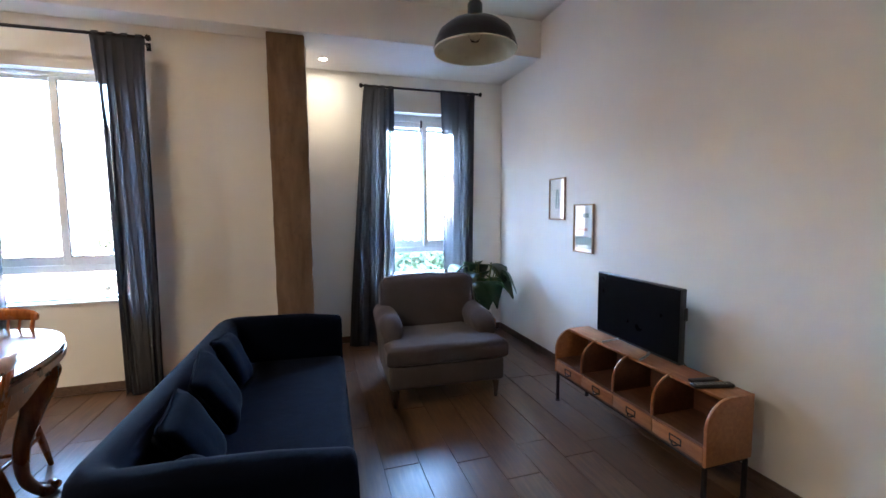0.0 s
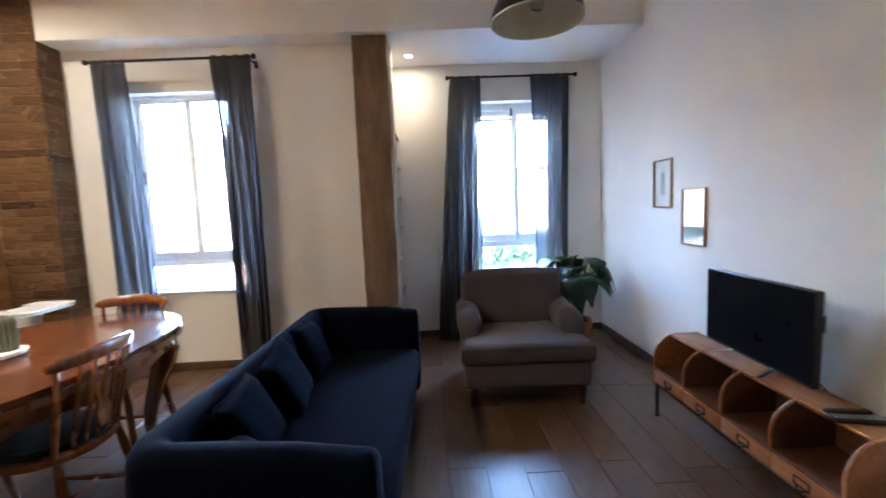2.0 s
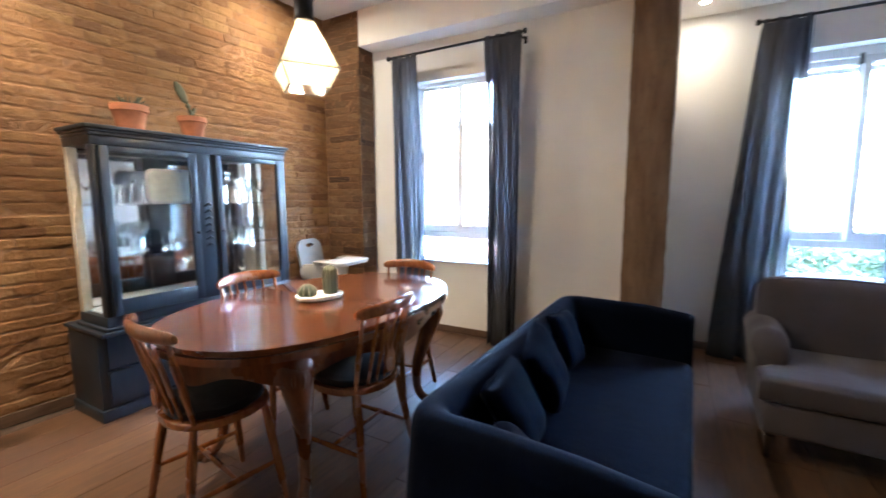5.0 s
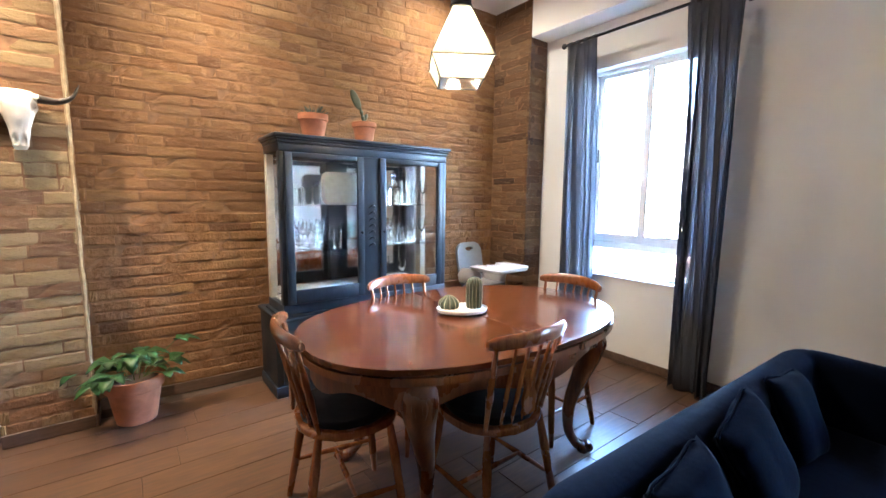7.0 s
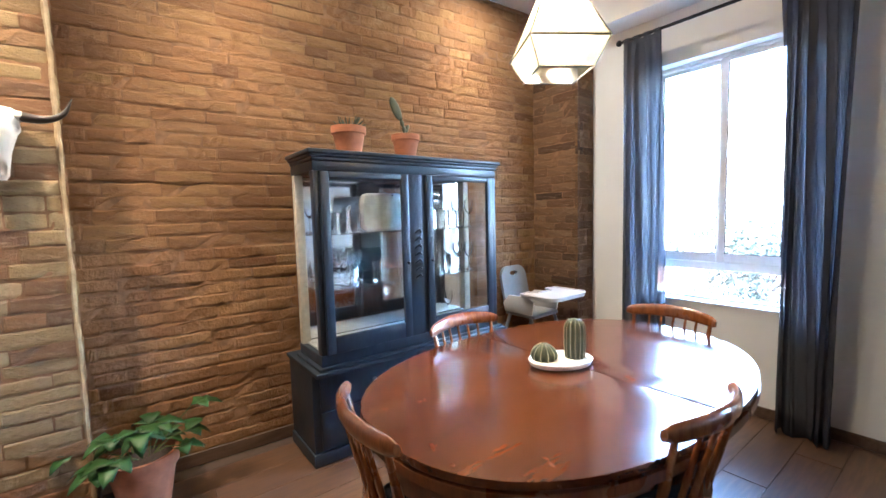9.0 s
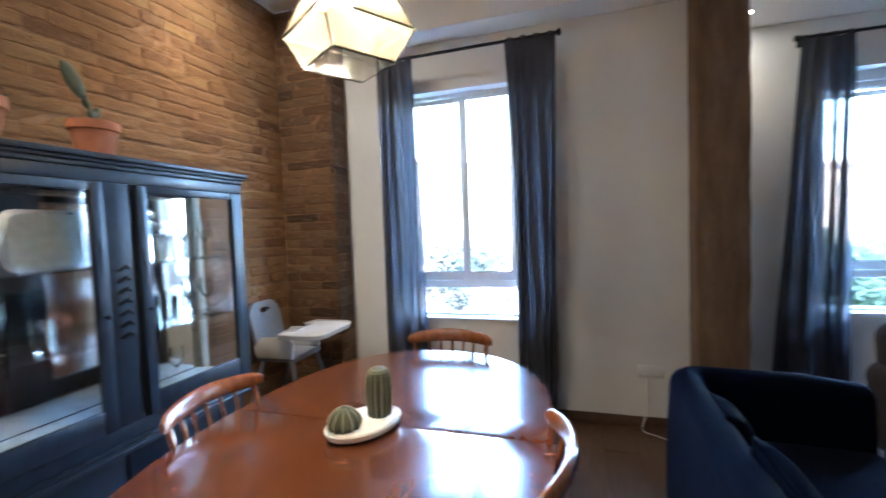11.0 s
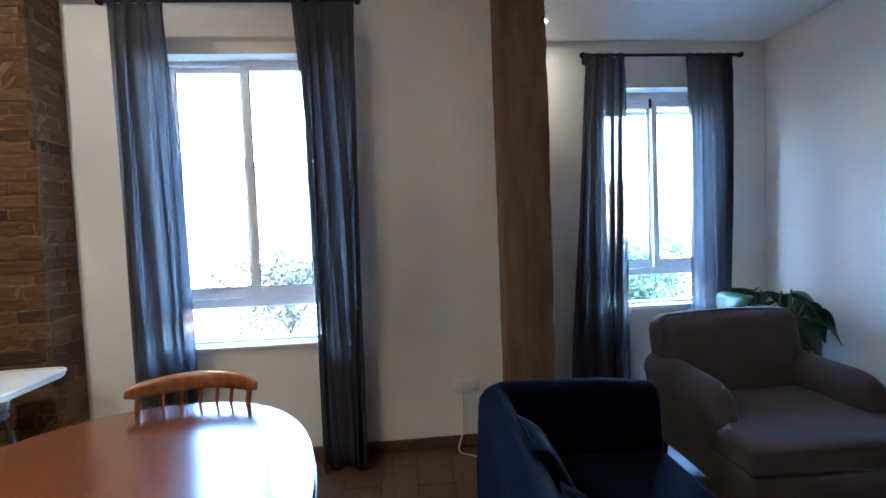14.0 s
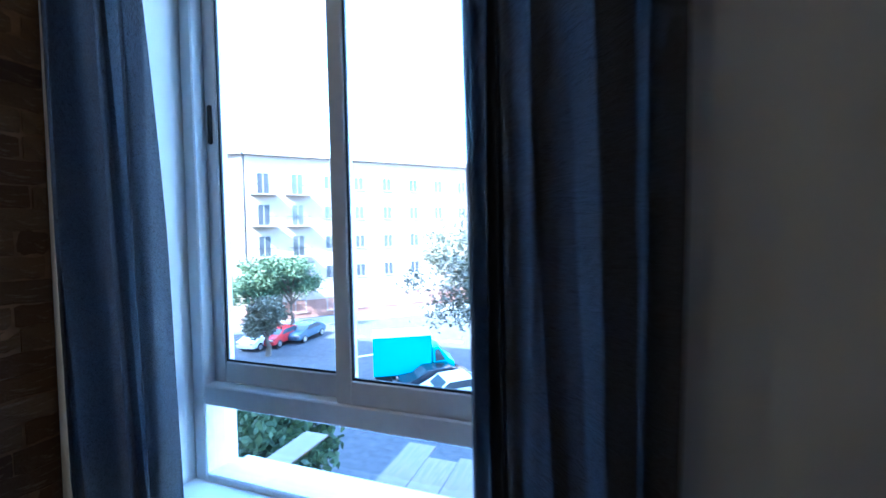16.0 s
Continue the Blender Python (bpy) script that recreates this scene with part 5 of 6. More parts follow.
def bands(root, w, h):
    bm = bmesh.new()
    box((-0.0085, -w * 0.8, -h * 0.82), (-0.0062, w * 0.8, -h * 0.35), 0, 1, bm)
    box((-0.0085, -w * 0.5, h * 0.45), (-0.0062, w * 0.1, h * 0.62), 0, 1, bm)
    part("drawing", bm, M_INK, root, "grey-green printed shapes", 0)
    b2 = box((-0.0085, -w * 0.4, -h * 0.1), (-0.0062, w * 0.6, h * 0.02))
    part("drawing", b2, M_INK2, root, "faded pink printed band", 0)


framed_print(3.807, 4.052, 1.289, 1.651, "botanical print in a thin pale wood frame", sprig)
framed_print(3.421, 3.673, 1.032, 1.418, "pale abstract print in a thin wood frame", bands)

# ---- skull on the pier ----


def skull():
    root = thing("cow_skull_ornament", "bleached horned cow skull hung on the brick pier", "wall ornament", pose(-2.80, 0.875, 1.76, 0, 0, -90))
    root.scale = (0.8, 0.8, 0.8)
    bm = bmesh.new()
    # local: x across, y depth towards the wall is -, z up; long tapering face
    secs = [(0.115, 0.066, 0.040, 0.025), (0.10, 0.086, 0.055, 0.03), (0.05, 0.094, 0.066, 0.03), (0.0, 0.090, 0.066, 0.035), (-0.06, 0.068, 0.058, 0.035), (-0.12, 0.052, 0.048, 0.03), (-0.18, 0.043, 0.038, 0.03), (-0.225, 0.040, 0.026, 0.03), (-0.25, 0.026, 0.016, 0.03)]
    rings = []
    for z, rx, ry, off in secs:
        rings.append([bm.verts.new((rx * math.cos(t), off + ry * math.sin(t), z)) for t in [2 * math.pi * i / 20 for i in range(20)]])
    for p0, q0 in zip(rings, rings[1:]):
        for i in range(20):
            bm.faces.new((p0[i], p0[(i + 1) % 20], q0[(i + 1) % 20], q0[i]))
    bm.faces.new(rings[0])
    bm.faces.new(rings[-1])
    bmesh.ops.subdivide_edges(bm, edges=bm.edges[:], cuts=2, use_grid_fill=True, smooth=0.6)
    for v in bm.verts:
        for s in (-1, 1):
            d = math.hypot((v.co.x - s * 0.080) / 0.022, (v.co.z - 0.015) / 0.028)
            if d < 1 and v.co.y > 0.02:
                v.co.y -= 0.05 * (1 - d * d)
            d = math.hypot((v.co.x - s * 0.018) / 0.016, (v.co.z + 0.19) / 0.035)
            if d < 1 and v.co.y > 0.02:
                v.co.y -= 0.03 * (1 - d * d)
    for s in (-1, 1):
        tube(smooth_path([(s * 0.06, 0.03, 0.08), (s * 0.085, 0.04, 0.074), (s * 0.105, 0.04, 0.072)], 4), 0.026, 10, bm)
    ob = part("skull", sag(bm, 0.004, 18), M_BONE, root, "", 60)
    for s in (-1, 1):
        path = smooth_path([(s * 0.10, 0.04, 0.072), (s * 0.19, 0.05, 0.065), (s * 0.265, 0.06, 0.10), (s * 0.305, 0.06, 0.185)], 6)
        part("horn", tube(path, [0.026 * (1 - i / (len(path) - 0.2)) ** 0.7 for i in range(len(path))], 10), M_HORN, root, "dark curved horn", 60)


skull()

# ---- high chair ----


def high_chair():
    root = thing("high_chair", "white and grey plastic baby high chair with its tray", "high chair", pose(-2.68, 3.95, 0, 0, 0, -88))
    # faces local +y
    bm = bmesh.new()
    outl = [(-0.155, 0.0), (0.155, 0.0), (0.16, 0.2)] + arc(0.06, 0.27, 0.10, 0, 90, 6) + arc(-0.06, 0.27, 0.10, 90, 180, 6) + [(-0.16, 0.2)]
    hole = [(0.05 * math.cos(t), 0.305 + 0.02 * math.sin(t)) for t in [2 * math.pi * i / 16 for i in range(16)]]
    front = [bm.verts.new((x, 0, z)) for x, z in outl]
    fh = [bm.verts.new((x, 0, z)) for x, z in hole]
    es = [bm.edges.new((v[i], v[(i + 1) % len(v)])) for v in (front, fh) for i in range(len(v))]
    bmesh.ops.triangle_fill(bm, edges=es, use_beauty=True)
    bmesh.ops.transform(bm, matrix=pose(0, -0.15, 0.55, 12, 0, 0), verts=bm.verts)
    b = part("backrest", bm, M_GREYPL, root, "grey plastic back with a grip hole", 0)
    thicken(b, 0.025)
    part("seat", box((-0.16, -0.15, 0.52), (0.16, 0.16, 0.555), 0.015, 3), M_GREYPL, root)
    for s in (-1, 1):
        arm = extrude_outline([(-0.14, 0.55), (0.14, 0.55), (0.16, 0.66), (0.10, 0.70), (-0.10, 0.69), (-0.16, 0.62)], s * 0.165 - 0.009, s * 0.165 + 0.009, "x", 0.006)
        part("side", arm, M_WHITE, root, "white plastic side")
        part("leg", tube([(s * 0.15, -0.10, 0.53), (s * 0.21, -0.25, 0.0)], 0.014, 10), M_GREYPL, root)
        part("leg", tube([(s * 0.15, 0.12, 0.53), (s * 0.21, 0.24, 0.0)], 0.014, 10), M_GREYPL, root)
    tray = [(x, y) for x, y in arc(0.15, 0.32, 0.08, 0, 90, 6) + arc(-0.15, 0.32, 0.08, 90, 180, 6)] + [(-0.23, 0.08), (-0.12, 0.06), (-0.09, 0.14), (0.09, 0.14), (0.12, 0.06), (0.23, 0.08)]
    t = part("tray", extrude_outline(tray, 0.70, 0.725, bevel=0.008, seg=3), M_WHITE, root, "white plastic tray")
    part("tray_rim", tube([(x, y, 0.727) for x, y in tray + tray[:1]], 0.008, 8), M_WHITE, t)
    part("crossbar", tube([(-0.19, 0.19, 0.2), (0.19, 0.19, 0.2)], 0.009, 8), M_GREYPL, root)


high_chair()

# ---- niche shelves, sockets, side table ----
for z in (0.55, 0.88, 1.17, 1.46, 1.76, 2.05):
    sh = thing("niche_shelf", "thin pale wooden shelf in the niche beside the column", "shelf", pose(0.02, 4.66, z), "niche shelves")
    part("board", box((0, 0, 0), (0.272, YR - 4.66, 0.022), 0.003), M_FRAME, sh)
so = thing("wall_socket", "white double wall socket", "socket", pose(-0.235, YL, 0.385))
part("plate", box((-0.08, -0.009, -0.04), (0.08, 0, 0.04), 0.004), M_WHITE, so)
for s in (-0.04, 0.04):
    part("outlet", lathe([(0.021, 0), (0.021, 0.003), (0.018, 0.003), (0.017, -0.004), (0.002, -0.004)], 16, m=pose(s, -0.009, 0, 90, 0, 0), cap=False), M_WHITE, so)
cb = thing("cable", "thin white cable lying on the floor by the skirting", "cable")
part("wire", tube(smooth_path([(-0.26, 4.45, 0.34), (-0.27, 4.43, 0.12), (-0.30, 4.40, 0.012), (-0.22, 4.33, 0.01), (-0.12, 4.26, 0.01)], 6), 0.004, 6), M_WHITE, cb)


def side_table():
    root = thing("side_table", "plain light wooden side table behind the sofa", "table", pose(-0.28, 1.36, 0))
    part("tabletop", box((0, 0, 0.475), (0.50, 0.40, 0.50), 0.005), M_STAND, root)
    for x in (0.03, 0.47):
        for y in (0.03, 0.37):
            part("leg", box((x - 0.02, y - 0.02, 0), (x + 0.02, y + 0.02, 0.475), 0.004), M_STAND, root)


side_table()

# ---- outside: street, houses, trees, cars ----
ZG = -7.2
M_ROAD = plain("asphalt", (0.055, 0.056, 0.06), 0.85, spread=0.25, scale=3, bump=0.2)
M_PAVE = plain("pavement_slabs", (0.30, 0.28, 0.25), 0.85, spread=0.15, scale=4)
M_LINE = plain("road_paint", (0.7, 0.7, 0.68), 0.7)
M_HOUSE = plain("pale_render", (0.34, 0.27, 0.22), 0.85, spread=0.08, scale=1.2)
M_HOUSE2 = plain("brick_red_render", (0.24, 0.12, 0.085), 0.85, spread=0.1, scale=1.2)
M_TRIM = plain("pale_stone_trim", (0.28, 0.24, 0.21), 0.8)
M_DARKGLASS = plain("far_window_glass", (0.05, 0.055, 0.06), 0.15, spread=0.2)
M_BARK = plain("bark", (0.10, 0.075, 0.055), 0.9, spread=0.3, scale=8, bump=0.6)
M_TREE = leafy("tree_leaf", (0.035, 0.06, 0.025), (0.09, 0.13, 0.055), 0.6)
M_TREE2 = leafy("dry_tree_leaf", (0.05, 0.052, 0.03), (0.15, 0.14, 0.09), 0.6)
M_TURQ = plain("turquoise_paint", (0.02, 0.36, 0.46), 0.35, spread=0.05)
M_TYRE = plain("tyre", (0.02, 0.02, 0.02), 0.8)

structure("ground", box((-900, 4.95, ZG - 0.3), (900, 1500, ZG)), M_ROAD, "asphalt street running past the house", "road", 0)
structure("pavement_near", box((-60, 4.95, ZG), (60, 8.2, ZG + 0.14), 0.02), M_PAVE, "pale paved footway along the house", "pavement", 0)
structure("pavement_far", box((-12, 0, 0), (60, 4.2, 0.14), 0.02, m=pose(-24, 40.5, ZG, 0, 0, 47.5)), M_PAVE, "pale paved footway across the street", "pavement", 0)
# plain masses of the house the room belongs to
structure("wall_own_house_below", box((-3.3, -8, ZG), (14, 4.95, -0.15)), M_HOUSE, "lower storeys of the own house", "wall", 0)
# unseen sides and top, sized to throw shade over the street
structure("wall_own_house_left", box((-70, -8, ZG), (-3.3, 4.95, 21)), M_HOUSE, "unseen mass beside the own house, added to shade the street", "wall", 0)
structure("wall_own_house_right", box((2.55, -8, -0.15), (14, 5.6, 21)), M_HOUSE, "unseen mass beside the own house, added to shade the street", "wall", 0)
structure("wall_own_house_above", box((-3.3, -8, 3.3), (2.55, 4.95, 21)), M_HOUSE, "unseen upper mass of the own house, raised to shade the street", "wall", 0)

for k in range(5):
    structure("road_marking_%d" % (k + 1), box((-19 + k * 2.2, 36.0, ZG), (-17.6 + k * 2.2, 36.35, ZG + 0.012), m=pose(0, 0, 0, 0, 0, 4)), M_LINE, "white painted road marking", "road marking", 0)
for k in range(4):
    structure("road_hatching_%d" % (k + 1), box((-1.2, -0.14, 0), (1.2, 0.14, 0.012), m=pose(-18.5 + k * 1.5, 29.5 + k * 0.3, ZG + 0.001, 0, 0, 48 if k % 2 else -38)), M_LINE, "white zigzag road marking", "road marking", 0)


def apartment_house(name, label, m, width, storeys, bays, balconies, base_mat):
    root = thing(name, label, "building", m)
    H = 3.3
    top = storeys * H + 0.8
    part("wall", box((0, 0, 1.9), (width, 10, top)), M_HOUSE, root, "pale rendered wall", 0)
    part("base_wall", box((-0.02, -0.05, 0), (width + 0.02, 9.9, 1.9)), base_mat, root, "reddish base", 0)
    part("cornice", box((-0.2, -0.45, top), (width + 0.2, 10, top + 0.3), 0.05), M_TRIM, root)
    part("roof", box((0.3, 0.4, top + 0.3), (width - 0.3, 9.6, top + 0.7)), M_HOUSE2, root, "low tiled roof", 0)
    step = width / bays
    for f in range(storeys):
        z = f * H + (0.9 if f else 0.6)
        for b in range(bays):
            x = step * (b + 0.5)
            door = b in balconies and f > 0
            w, h, z0 = (0.55, 2.1, z - 0.7) if door else (0.5, 1.35, z)
            fr = bmesh.new()
            for lo, hi in (((x - w - 0.1, -0.06, z0), (x - w, 0.04, z0 + h)), ((x + w, -0.06, z0), (x + w + 0.1, 0.04, z0 + h)), ((x - w - 0.1, -0.06, z0 + h), (x + w + 0.1, 0.04, z0 + h + 0.12)), ((x - 0.04, -0.05, z0), (x + 0.04, 0.03, z0 + h))):
                box(lo, hi, 0, 1, fr)
            win = part("window", fr, M_TRIM, root, "", 0)
            part("pane", box((x - w, -0.012, z0), (x + w, 0.03, z0 + h)), M_DARKGLASS, win, "", 0)
            part("sill", box((x - w - 0.15, -0.14, z0 - 0.08), (x + w + 0.15, 0.03, z0)), M_TRIM, win, "", 0)
            if door:
                bl = part("balcony", box((x - 1.25, -0.95, z0 - 0.2), (x + 1.25, 0.02, z0 - 0.09)), M_TRIM, root, "small balcony", 0)
                rl = bmesh.new()
                box((x - 1.22, -0.93, z0 + 0.85), (x + 1.22, -0.89, z0 + 0.9), 0, 1, rl)
                for j in range(15):
                    xx = x - 1.2 + 2.4 * j / 14
                    box((xx - 0.012, -0.92, z0 - 0.1), (xx + 0.012, -0.9, z0 + 0.86), 0, 1, rl)
                part("railing", rl, M_IRON, bl, "thin iron railing", 0)
    return root


apartment_house("apartment_building", "long pale five-storey apartment house with balconies across the street", pose(-34.8, 36.9, ZG, 0, 0, 47.5), 44, 5, 13, (0, 1), M_HOUSE2)
apartment_house("apartment_building", "pale apartment house wing facing the street", pose(-48.6, 32.2, ZG, 0, 0, 18), 14.4, 5, 4, (1,), M_HOUSE2)
apartment_house("apartment_building", "pale apartment block beyond the trees", pose(14, 62, ZG, 0, 0, -8), 30, 4, 9, (3, 6), M_HOUSE)


def tree(x, y, h, spread, seed, leaf, label, low=0.28):
    rnd = random.Random(seed)
    root = thing("tree", label, "tree", pose(x, y, ZG))
    tr = bmesh.new()
    trunk = smooth_path([(0, 0, 0), (0.08, 0.05, h * 0.15), (-0.05, 0.0, h * low), (0.1, 0.1, h * 0.6)], 5)
    tube(trunk, [0.24 - 0.17 * i / (len(trunk) - 1) for i in range(len(trunk))], 9, tr)
    ends = []
    for k in range(11):
        a = k * 2.4
        z = h * rnd.uniform(low, low + 0.25)
        r = spread * rnd.uniform(0.4, 0.85)
        e = Vector((math.cos(a) * r, math.sin(a) * r, min(h * 0.95, z + h * rnd.uniform(0.2, 0.45))))
        tube([(0, 0, z), Vector((0, 0, z)).lerp(e, 0.5) + Vector((0, 0, 0.2)), e], [0.09, 0.06, 0.02], 6, tr)
        ends.append(e)
    part("trunk", tr, M_BARK, root)
    bm = bmesh.new()
    for e in ends + [Vector((0, 0, h * 0.85)), Vector((0.3, 0, h * 0.7))]:
        for c in range(5):
            cc = e + Vector((rnd.gauss(0, 1), rnd.gauss(0, 1), rnd.gauss(0, 0.8))) * spread * 0.2
            for _ in range(150):
                p = cc + Vector((rnd.gauss(0, 1), rnd.gauss(0, 1), rnd.gauss(0, 0.8))) * spread * 0.13
                s = rnd.uniform(0.07, 0.17)
                d = Vector((rnd.uniform(-1, 1), rnd.uniform(-1, 1), rnd.uniform(-1, 1))).normalized()
                o = d.orthogonal().normalized()
                vs = [bm.verts.new(q) for q in (p, p + d * s + o * s * 0.5, p + d * s * 2, p + d * s - o * s * 0.5)]
                bm.faces.new(vs)
    part("crown", bm, leaf, root, "", 0)


tree(-7.9, 28.4, 8.9, 3.6, 3, M_TREE2, "tall sunlit tree at the kerb with pale dry leaves")
tree(-29.0, 36.4, 6.6, 3.2, 4, M_TREE, "round dark green tree before the apartment house")
tree(-31.0, 33.6, 5.8, 2.2, 5, M_TREE, "dark green street tree beside parked cars")
tree(-8.4, 11.2, 4.8, 1.5, 6, M_TREE, "dark green tree close below the window")
tree(-23.9, 27.8, 4.3, 1.5, 7, M_TREE2, "sunlit street tree with thin pale leaves")
for k, (x, y, h) in enumerate(((5.5, 20, 7.6), (9, 22, 8.0), (2.7, 31, 7.4), (12.5, 24, 7.8))):
    tree(x, y, h, 2.8, 20 + k, M_TREE, "leafy green street tree in a row")


def car(m, paint, label):
    root = thing("car", label, "car", m)
    side = [(-2.0, 0.32), (-2.05, 0.62), (-1.9, 0.85), (-1.15, 0.95), (-0.6, 1.38), (0.75, 1.42), (1.45, 1.0), (1.95, 0.9), (2.05, 0.6), (2.0, 0.32)]
    part("body", extrude_outline(side, -0.82, 0.82, "y", 0.09, 3), paint, root, "", 50)
    gl = [(-1.02, 0.98), (-0.58, 1.34), (0.72, 1.375), (1.3, 1.0)]
    for s in (-0.826, 0.822):
        part("side_window", extrude_outline(gl, s, s + 0.006, "y"), M_DARKGLASS, root, "", 0)
    part("windscreen", box((-0.30, -0.68, -0.005), (0.28, 0.68, 0.005), m=pose(-0.88, 0, 1.165, 0, -37, 0)), M_DARKGLASS, root, "", 0)
    part("rear_window", box((-0.34, -0.68, -0.005), (0.34, 0.68, 0.005), m=pose(1.1, 0, 1.21, 0, 31, 0)), M_DARKGLASS, root, "", 0)
    for x in (-1.28, 1.3):
        for s in (-1, 1):
            w = part("wheel", lathe([(0.2, -0.1), (0.3, -0.1), (0.32, -0.06), (0.32, 0.06), (0.3, 0.1), (0.2, 0.1)], 18, m=pose(x, s * 0.76, 0.32, 90, 0, 0)), M_TYRE, root, "black tyre")
            part("rim", lathe([(0.03, -0.105), (0.2, -0.104), (0.2, 0.104), (0.03, 0.105)], 14, m=pose(x, s * 0.76, 0.32, 90, 0, 0)), M_STEEL, w)
    for s in (-1, 1):
        part("headlight", box((-2.06, s * 0.62 - 0.16, 0.62), (-1.96, s * 0.62 + 0.16, 0.76), 0.03), M_TRIM, root)


car(pose(-26.4, 29.9, ZG, 0, 0, 95), plain("white_car_paint", (0.7, 0.7, 0.7), 0.25), "white car parked across the street")
car(pose(-25.6, 31.1, ZG, 0, 0, 95), plain("red_car_paint", (0.4, 0.03, 0.03), 0.25), "red car parked across the street")
car(pose(-24.7, 33.0, ZG, 0, 0, 95), plain("grey_car_paint", (0.06, 0.09, 0.13), 0.25), "dark grey car parked across the street")
car(pose(-9.6, 25.2, ZG, 0, 0, 38), plain("dark_car_paint", (0.02, 0.025, 0.035), 0.2), "dark car parked beside the lorry")
car(pose(-8.0, 23.9, ZG, 0, 0, 40), plain("silver_car_paint", (0.62, 0.63, 0.65), 0.25), "silver white car parked beside the lorry")


def lorry():
    root = thing("lorry", "turquoise box lorry with a white roof parked in the street", "lorry", pose(-11.7, 25.6, ZG, 0, 0, 30))
    root.scale = (0.76, 0.9, 1.0)
    part("cargo_box", box((-2.3, -1.1, 0.8), (2.0, 1.1, 2.95), 0.04), M_TURQ, root, "turquoise cargo box", 0)
    part("roof", box((-2.32, -1.12, 2.95), (2.02, 1.12, 3.03), 0.02), M_LINE, root, "white roof", 0)
    cabp = [(2.1, 0.55), (2.1, 2.2), (2.6, 2.25), (3.2, 1.6), (3.75, 1.35), (3.8, 0.55)]
    part("driver_cab", extrude_outline(cabp, -1.0, 1.0, "y", 0.07, 2), M_TURQ, root)
    for s in (-1.005, 0.999):
        part("cab_window", extrude_outline([(2.3, 1.45), (2.3, 2.1), (2.58, 2.12), (3.05, 1.5)], s, s + 0.006, "y"), M_DARKGLASS, root, "", 0)
    part("windscreen", box((-0.38, -0.85, -0.005), (0.38, 0.85, 0.005), m=pose(2.93, 0, 1.945, 0, 47, 0)), M_DARKGLASS, root, "", 0)
    part("chassis", box((-2.2, -0.8, 0.5), (2.6, 0.8, 0.8)), M_BLACK, root, "", 0)
    for x in (-1.3, 2.9):
        for s in (-1, 1):
            part("wheel", lathe([(0.2, -0.12), (0.38, -0.12), (0.4, -0.08), (0.4, 0.08), (0.38, 0.12), (0.2, 0.12)], 18, m=pose(x, s * 0.85, 0.4, 90, 0, 0)), M_TYRE, root)


lorry()
lp = thing("street_lamp", "slim grey street lamp post by the near kerb", "street lamp", pose(-4.0, 24.0, ZG))
part("post", tube([(0, 0, 0), (0, 0, 4.5)], [0.07, 0.05], 10), M_STEEL, lp)
part("head", lathe([(0.05, 4.5), (0.16, 4.6), (0.18, 4.75), (0.02, 4.9)], 12), M_TRIM, lp)

# ---- floor planks ----
floor = structure("floor", box((-3.1, YBACK, -0.15), (XT + 0.1, 5.36, -0.004)), M_GROUT, "wood-look tiled floor, greyish brown, laid in planks", "floor", 0)
PL, PW = 1.0, 0.196
plank_meshes = []
for k in range(3):
    bm = box((0.0016, 0.0016, -0.01), (PL - 0.0016, PW - 0.0016, 0.0), 0.0008, 1)
    plank_meshes.append(finish(bm, "plank", M_FLOOR, 0))
rnd = random.Random(3)
x = XB - 0.02
while x < XT:
    y = YBACK - rnd.uniform(0, PL)
    while y < 5.36:
        w = min(PW, XT - x)
        if y + PL > YBACK and w > 0.02:
            o = new("plank", plank_meshes[rnd.randrange(3)])
            o.parent = floor
            o.matrix_basis = Matrix.Translation((x + PW, y, rnd.uniform(-0.0006, 0.0006))) @ pose(0, 0, 0, 0, 0, 90)
        y += PL
    x += PW

# ---- bricks ----
COURSE, BL = 0.068, 0.265
rb = random.Random(17)
brick_shapes = []
for k in range(14):
    # hand-made brick: worn arrises, a wavy face and ragged ends
    vs, fs = [], []
    for j in range(4):
        for i in range(6):
            u, w = i / 5 - 0.5, (0, 0.16, 0.84, 1)[j] - 0.5
            if 0 < i < 5:
                u += rb.uniform(-0.02, 0.02)
            edge = (i in (0, 5)) + (j in (0, 3))
            depth = (0.0, -0.0026, -0.0055)[edge] + rb.uniform(-0.0014, 0.0014)
            if edge == 0 and rb.random() < 0.10:
                depth -= 0.005
            vs.append((depth, u + (rb.uniform(-0.012, 0.012) if i in (0, 5) else 0), w + (rb.uniform(-0.07, 0.05) if j in (0, 3) else 0)))
    for j in range(3):
        for i in range(5):
            a = j * 6 + i
            fs.append((a, a + 1, a + 7, a + 6))
    ring = [*range(6), 11, 17, 23, 22, 21, 20, 19, 18, 12, 6]
    n = len(vs)
    vs += [(-0.024, vs[i][1], vs[i][2]) for i in ring]
    for q in range(len(ring)):
        p = (q + 1) % len(ring)
        fs.append((ring[p], ring[q], n + q, n + p))
    brick_shapes.append((vs, fs))
brick_meshes = {}
for key, (single, _) in BRICK_LOOKS.items():
    brick_meshes[key] = []
    for vs, fs in brick_shapes:
        me = bpy.data.meshes.new("brick")
        me.from_pydata(vs, [], fs)
        me.materials.append(single)
        brick_meshes[key].append(me)


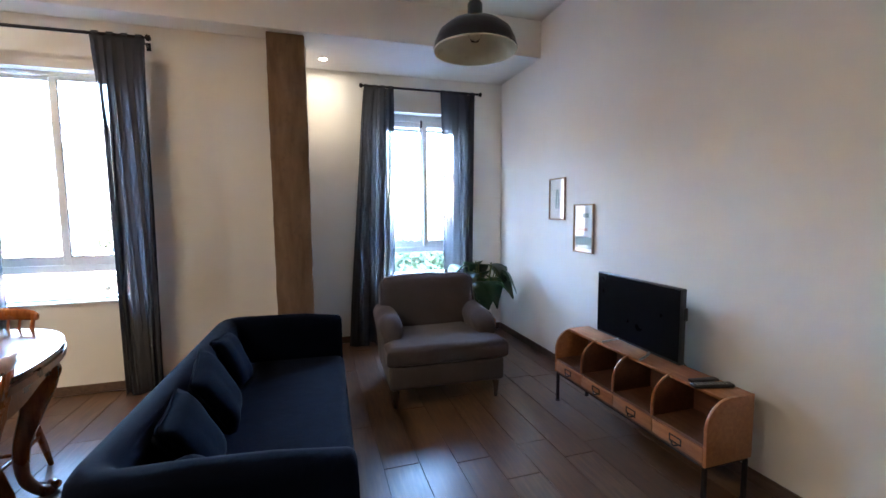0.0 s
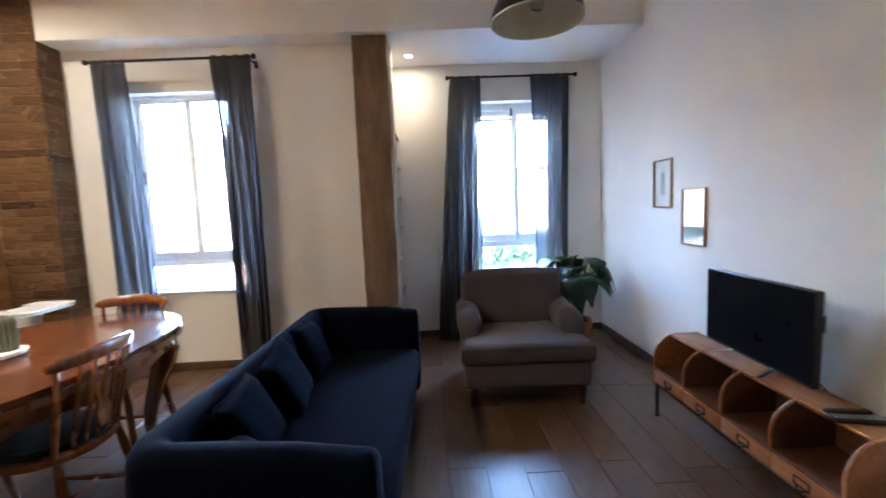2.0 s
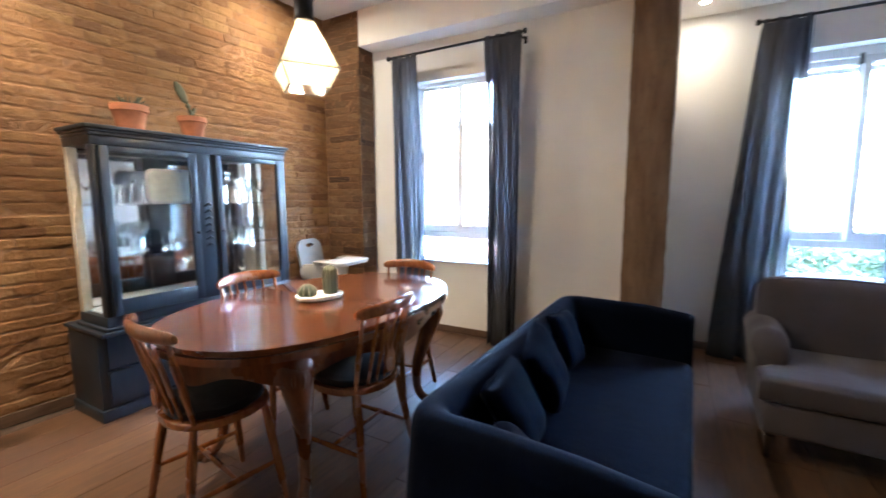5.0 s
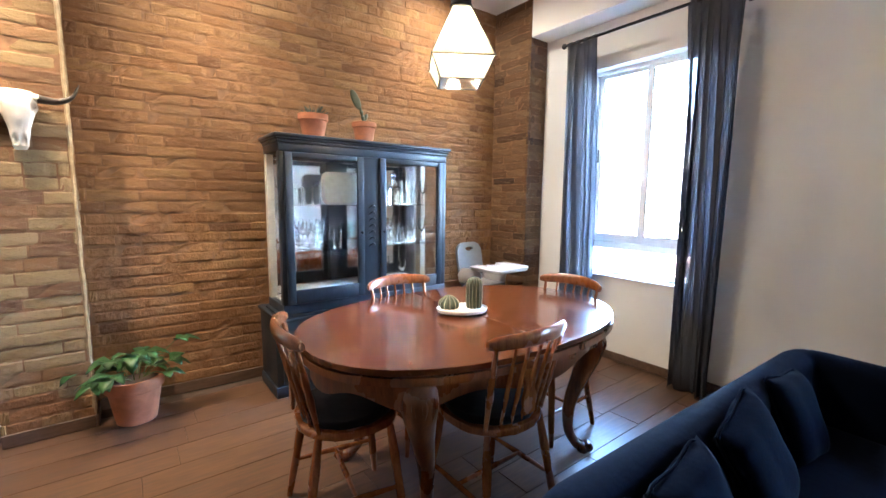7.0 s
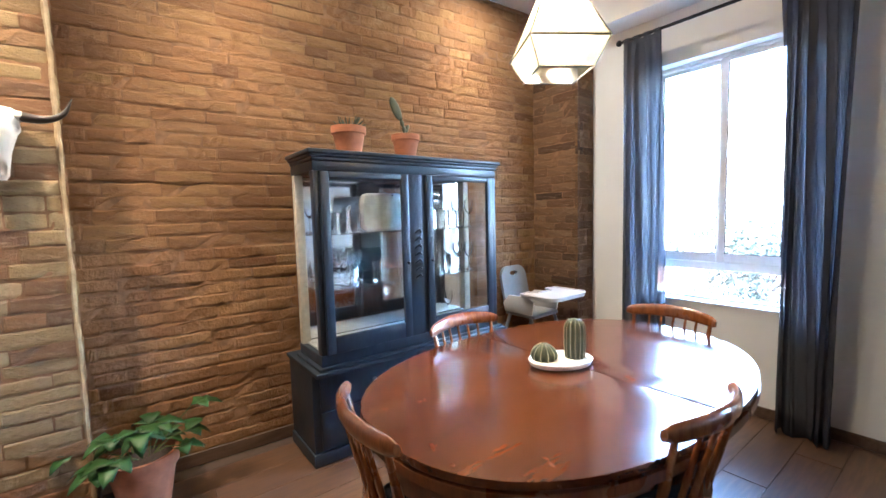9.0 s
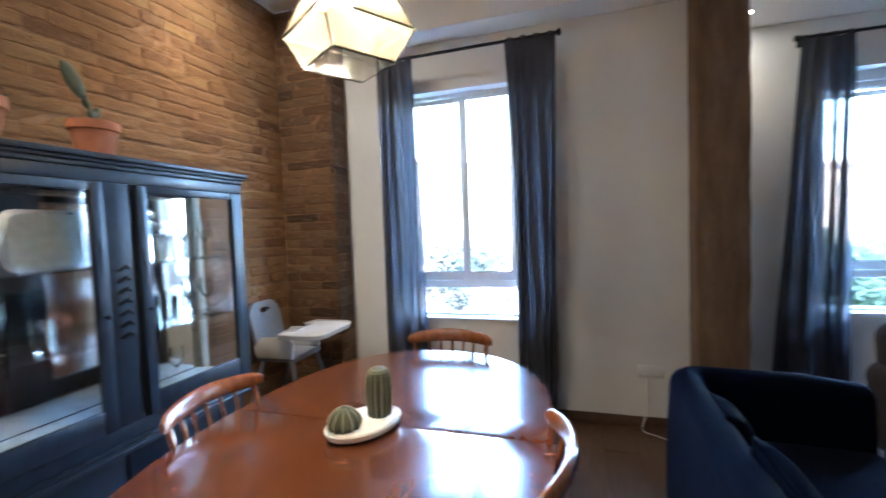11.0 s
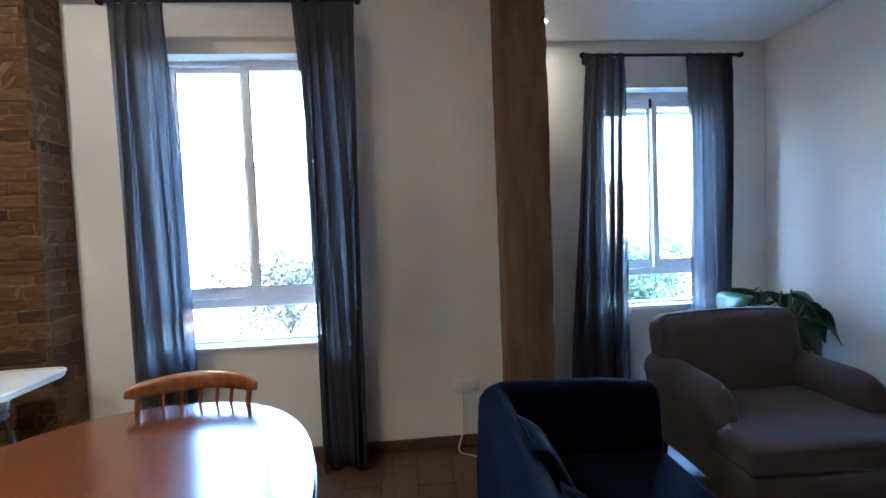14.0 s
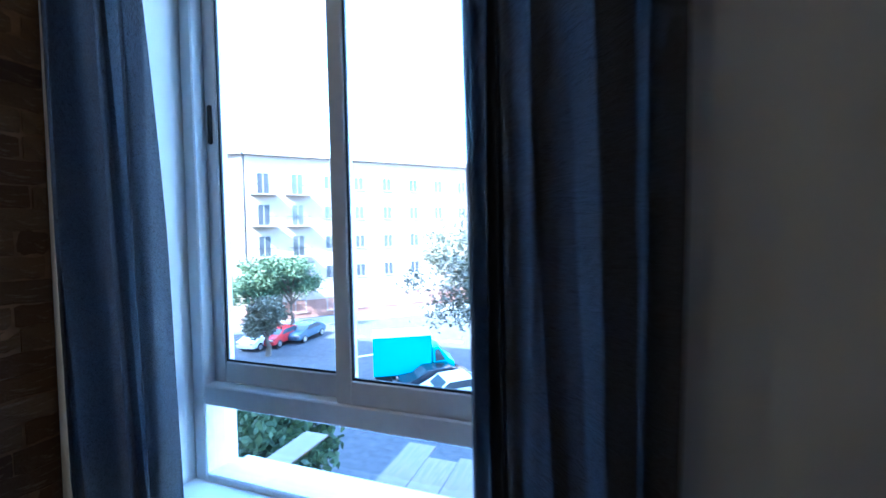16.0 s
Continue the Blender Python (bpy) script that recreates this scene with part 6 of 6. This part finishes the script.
def brick_face(parent, look_of, origin, along, out, length, z1, near, z_near, seed, budget):
    """Courses of bricks on an upright face; those inside near (a stretch along it) and z_near become parts."""
    rnd = random.Random(seed)
    along, out, origin = Vector(along), Vector(out), Vector(origin)
    rot = Matrix((out, along, Vector((0, 0, 1)))).transposed().to_4x4()
    rest_v, rest_f = [], []
    made = 0
    z = 0.0
    while z < z1:
        u = -rnd.uniform(0.02, 0.26)
        rise = COURSE * rnd.uniform(0.93, 1.07)
        wave, lean = rnd.uniform(-0.003, 0.003), rnd.uniform(-0.004, 0.004)
        while u < length:
            L = BL * rnd.choice((1, 1, 1.08, 0.94, 0.5, 0.55, 0.97, 0.8))
            a, b = max(0.0, u), min(length, u + L - rnd.uniform(0.003, 0.010))
            h = min(rise * rnd.uniform(0.87, 0.98), z1 - z)
            if b - a > 0.02:
                mid = origin + along * ((a + b) / 2) + Vector((0, 0, z + rise / 2 + wave + lean * (a / max(length, 0.5)) + rnd.uniform(-0.002, 0.002))) + out * rnd.uniform(-0.0030, 0.0045)
                m = Matrix.Translation(mid) @ rot @ pose(0, 0, 0, rnd.uniform(-0.7, 0.7), rnd.uniform(-0.6, 0.6), 0) @ Matrix.Diagonal((1, b - a, h, 1))
                me = rnd.choice(brick_meshes[look_of])
                if near[0] <= (a + b) / 2 <= near[1] and z_near[0] <= z <= z_near[1] and made < budget:
                    o = new("brick", me)
                    o.parent = parent
                    o.matrix_basis = m
                    made += 1
                else:
                    k = len(rest_v)
                    rest_v += [m @ v.co for v in me.vertices]
                    rest_f += [[k + i for i in p.vertices] for p in me.polygons]
            u += L
        z += rise
    if rest_v:
        me = bpy.data.meshes.new("brick_rest")
        me.from_pydata(rest_v, [], rest_f)
        me.materials.append(BRICK_LOOKS[look_of][1])
        o = new("brickwork", me)
        o.parent = parent
        tagged(o, "bare reddish brown brickwork", kind="stuff")


D = bpy.data.objects
_al = Vector((XB - XB0, YBEAM - 1.06, 0))
brick_face(D["wall_brick_backing"], "wall", (XB0, 1.06, 0), _al.normalized(), (_al.normalized().y, -_al.normalized().x, 0), _al.length, ZC, (0.0, 3.2), (1.2, 3.0), 1, 295)
# corner faces use the tones with shade painted in
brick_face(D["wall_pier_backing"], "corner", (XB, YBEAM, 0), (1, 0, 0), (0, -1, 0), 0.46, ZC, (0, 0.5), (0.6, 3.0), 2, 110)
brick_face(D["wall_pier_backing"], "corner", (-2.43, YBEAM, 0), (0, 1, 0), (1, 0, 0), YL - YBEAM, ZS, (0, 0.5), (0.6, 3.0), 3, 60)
brick_face(D["wall_west_pier_backing"], "pier", (-2.82, 0.675, 0), (0, 1, 0), (1, 0, 0), 0.385, ZC, (0.0, 0.4), (0.3, 3.0), 4, 120)
brick_face(D["wall_west_pier_backing"], "pier", (XB0, 1.06, 0), (1, 0, 0), (0, 1, 0), 0.21, ZC, (0, 0.2), (0.3, 3.0), 5, 60)
# ragged lime edge down the pier's corner, paled for light on its side face
rnd = random.Random(31)
path = [(-2.826 + rnd.uniform(-0.002, 0.002), 1.057 + rnd.uniform(-0.002, 0.002), 0.076 + (ZC - 0.08) * k / 70) for k in range(71)]
part("corner_mortar", tube(path, [0.011 + rnd.uniform(-0.003, 0.003) for _ in path], 7), M_LIT_LIME, D["wall_west_pier_backing"], "pale lime mortar edge with painted light")
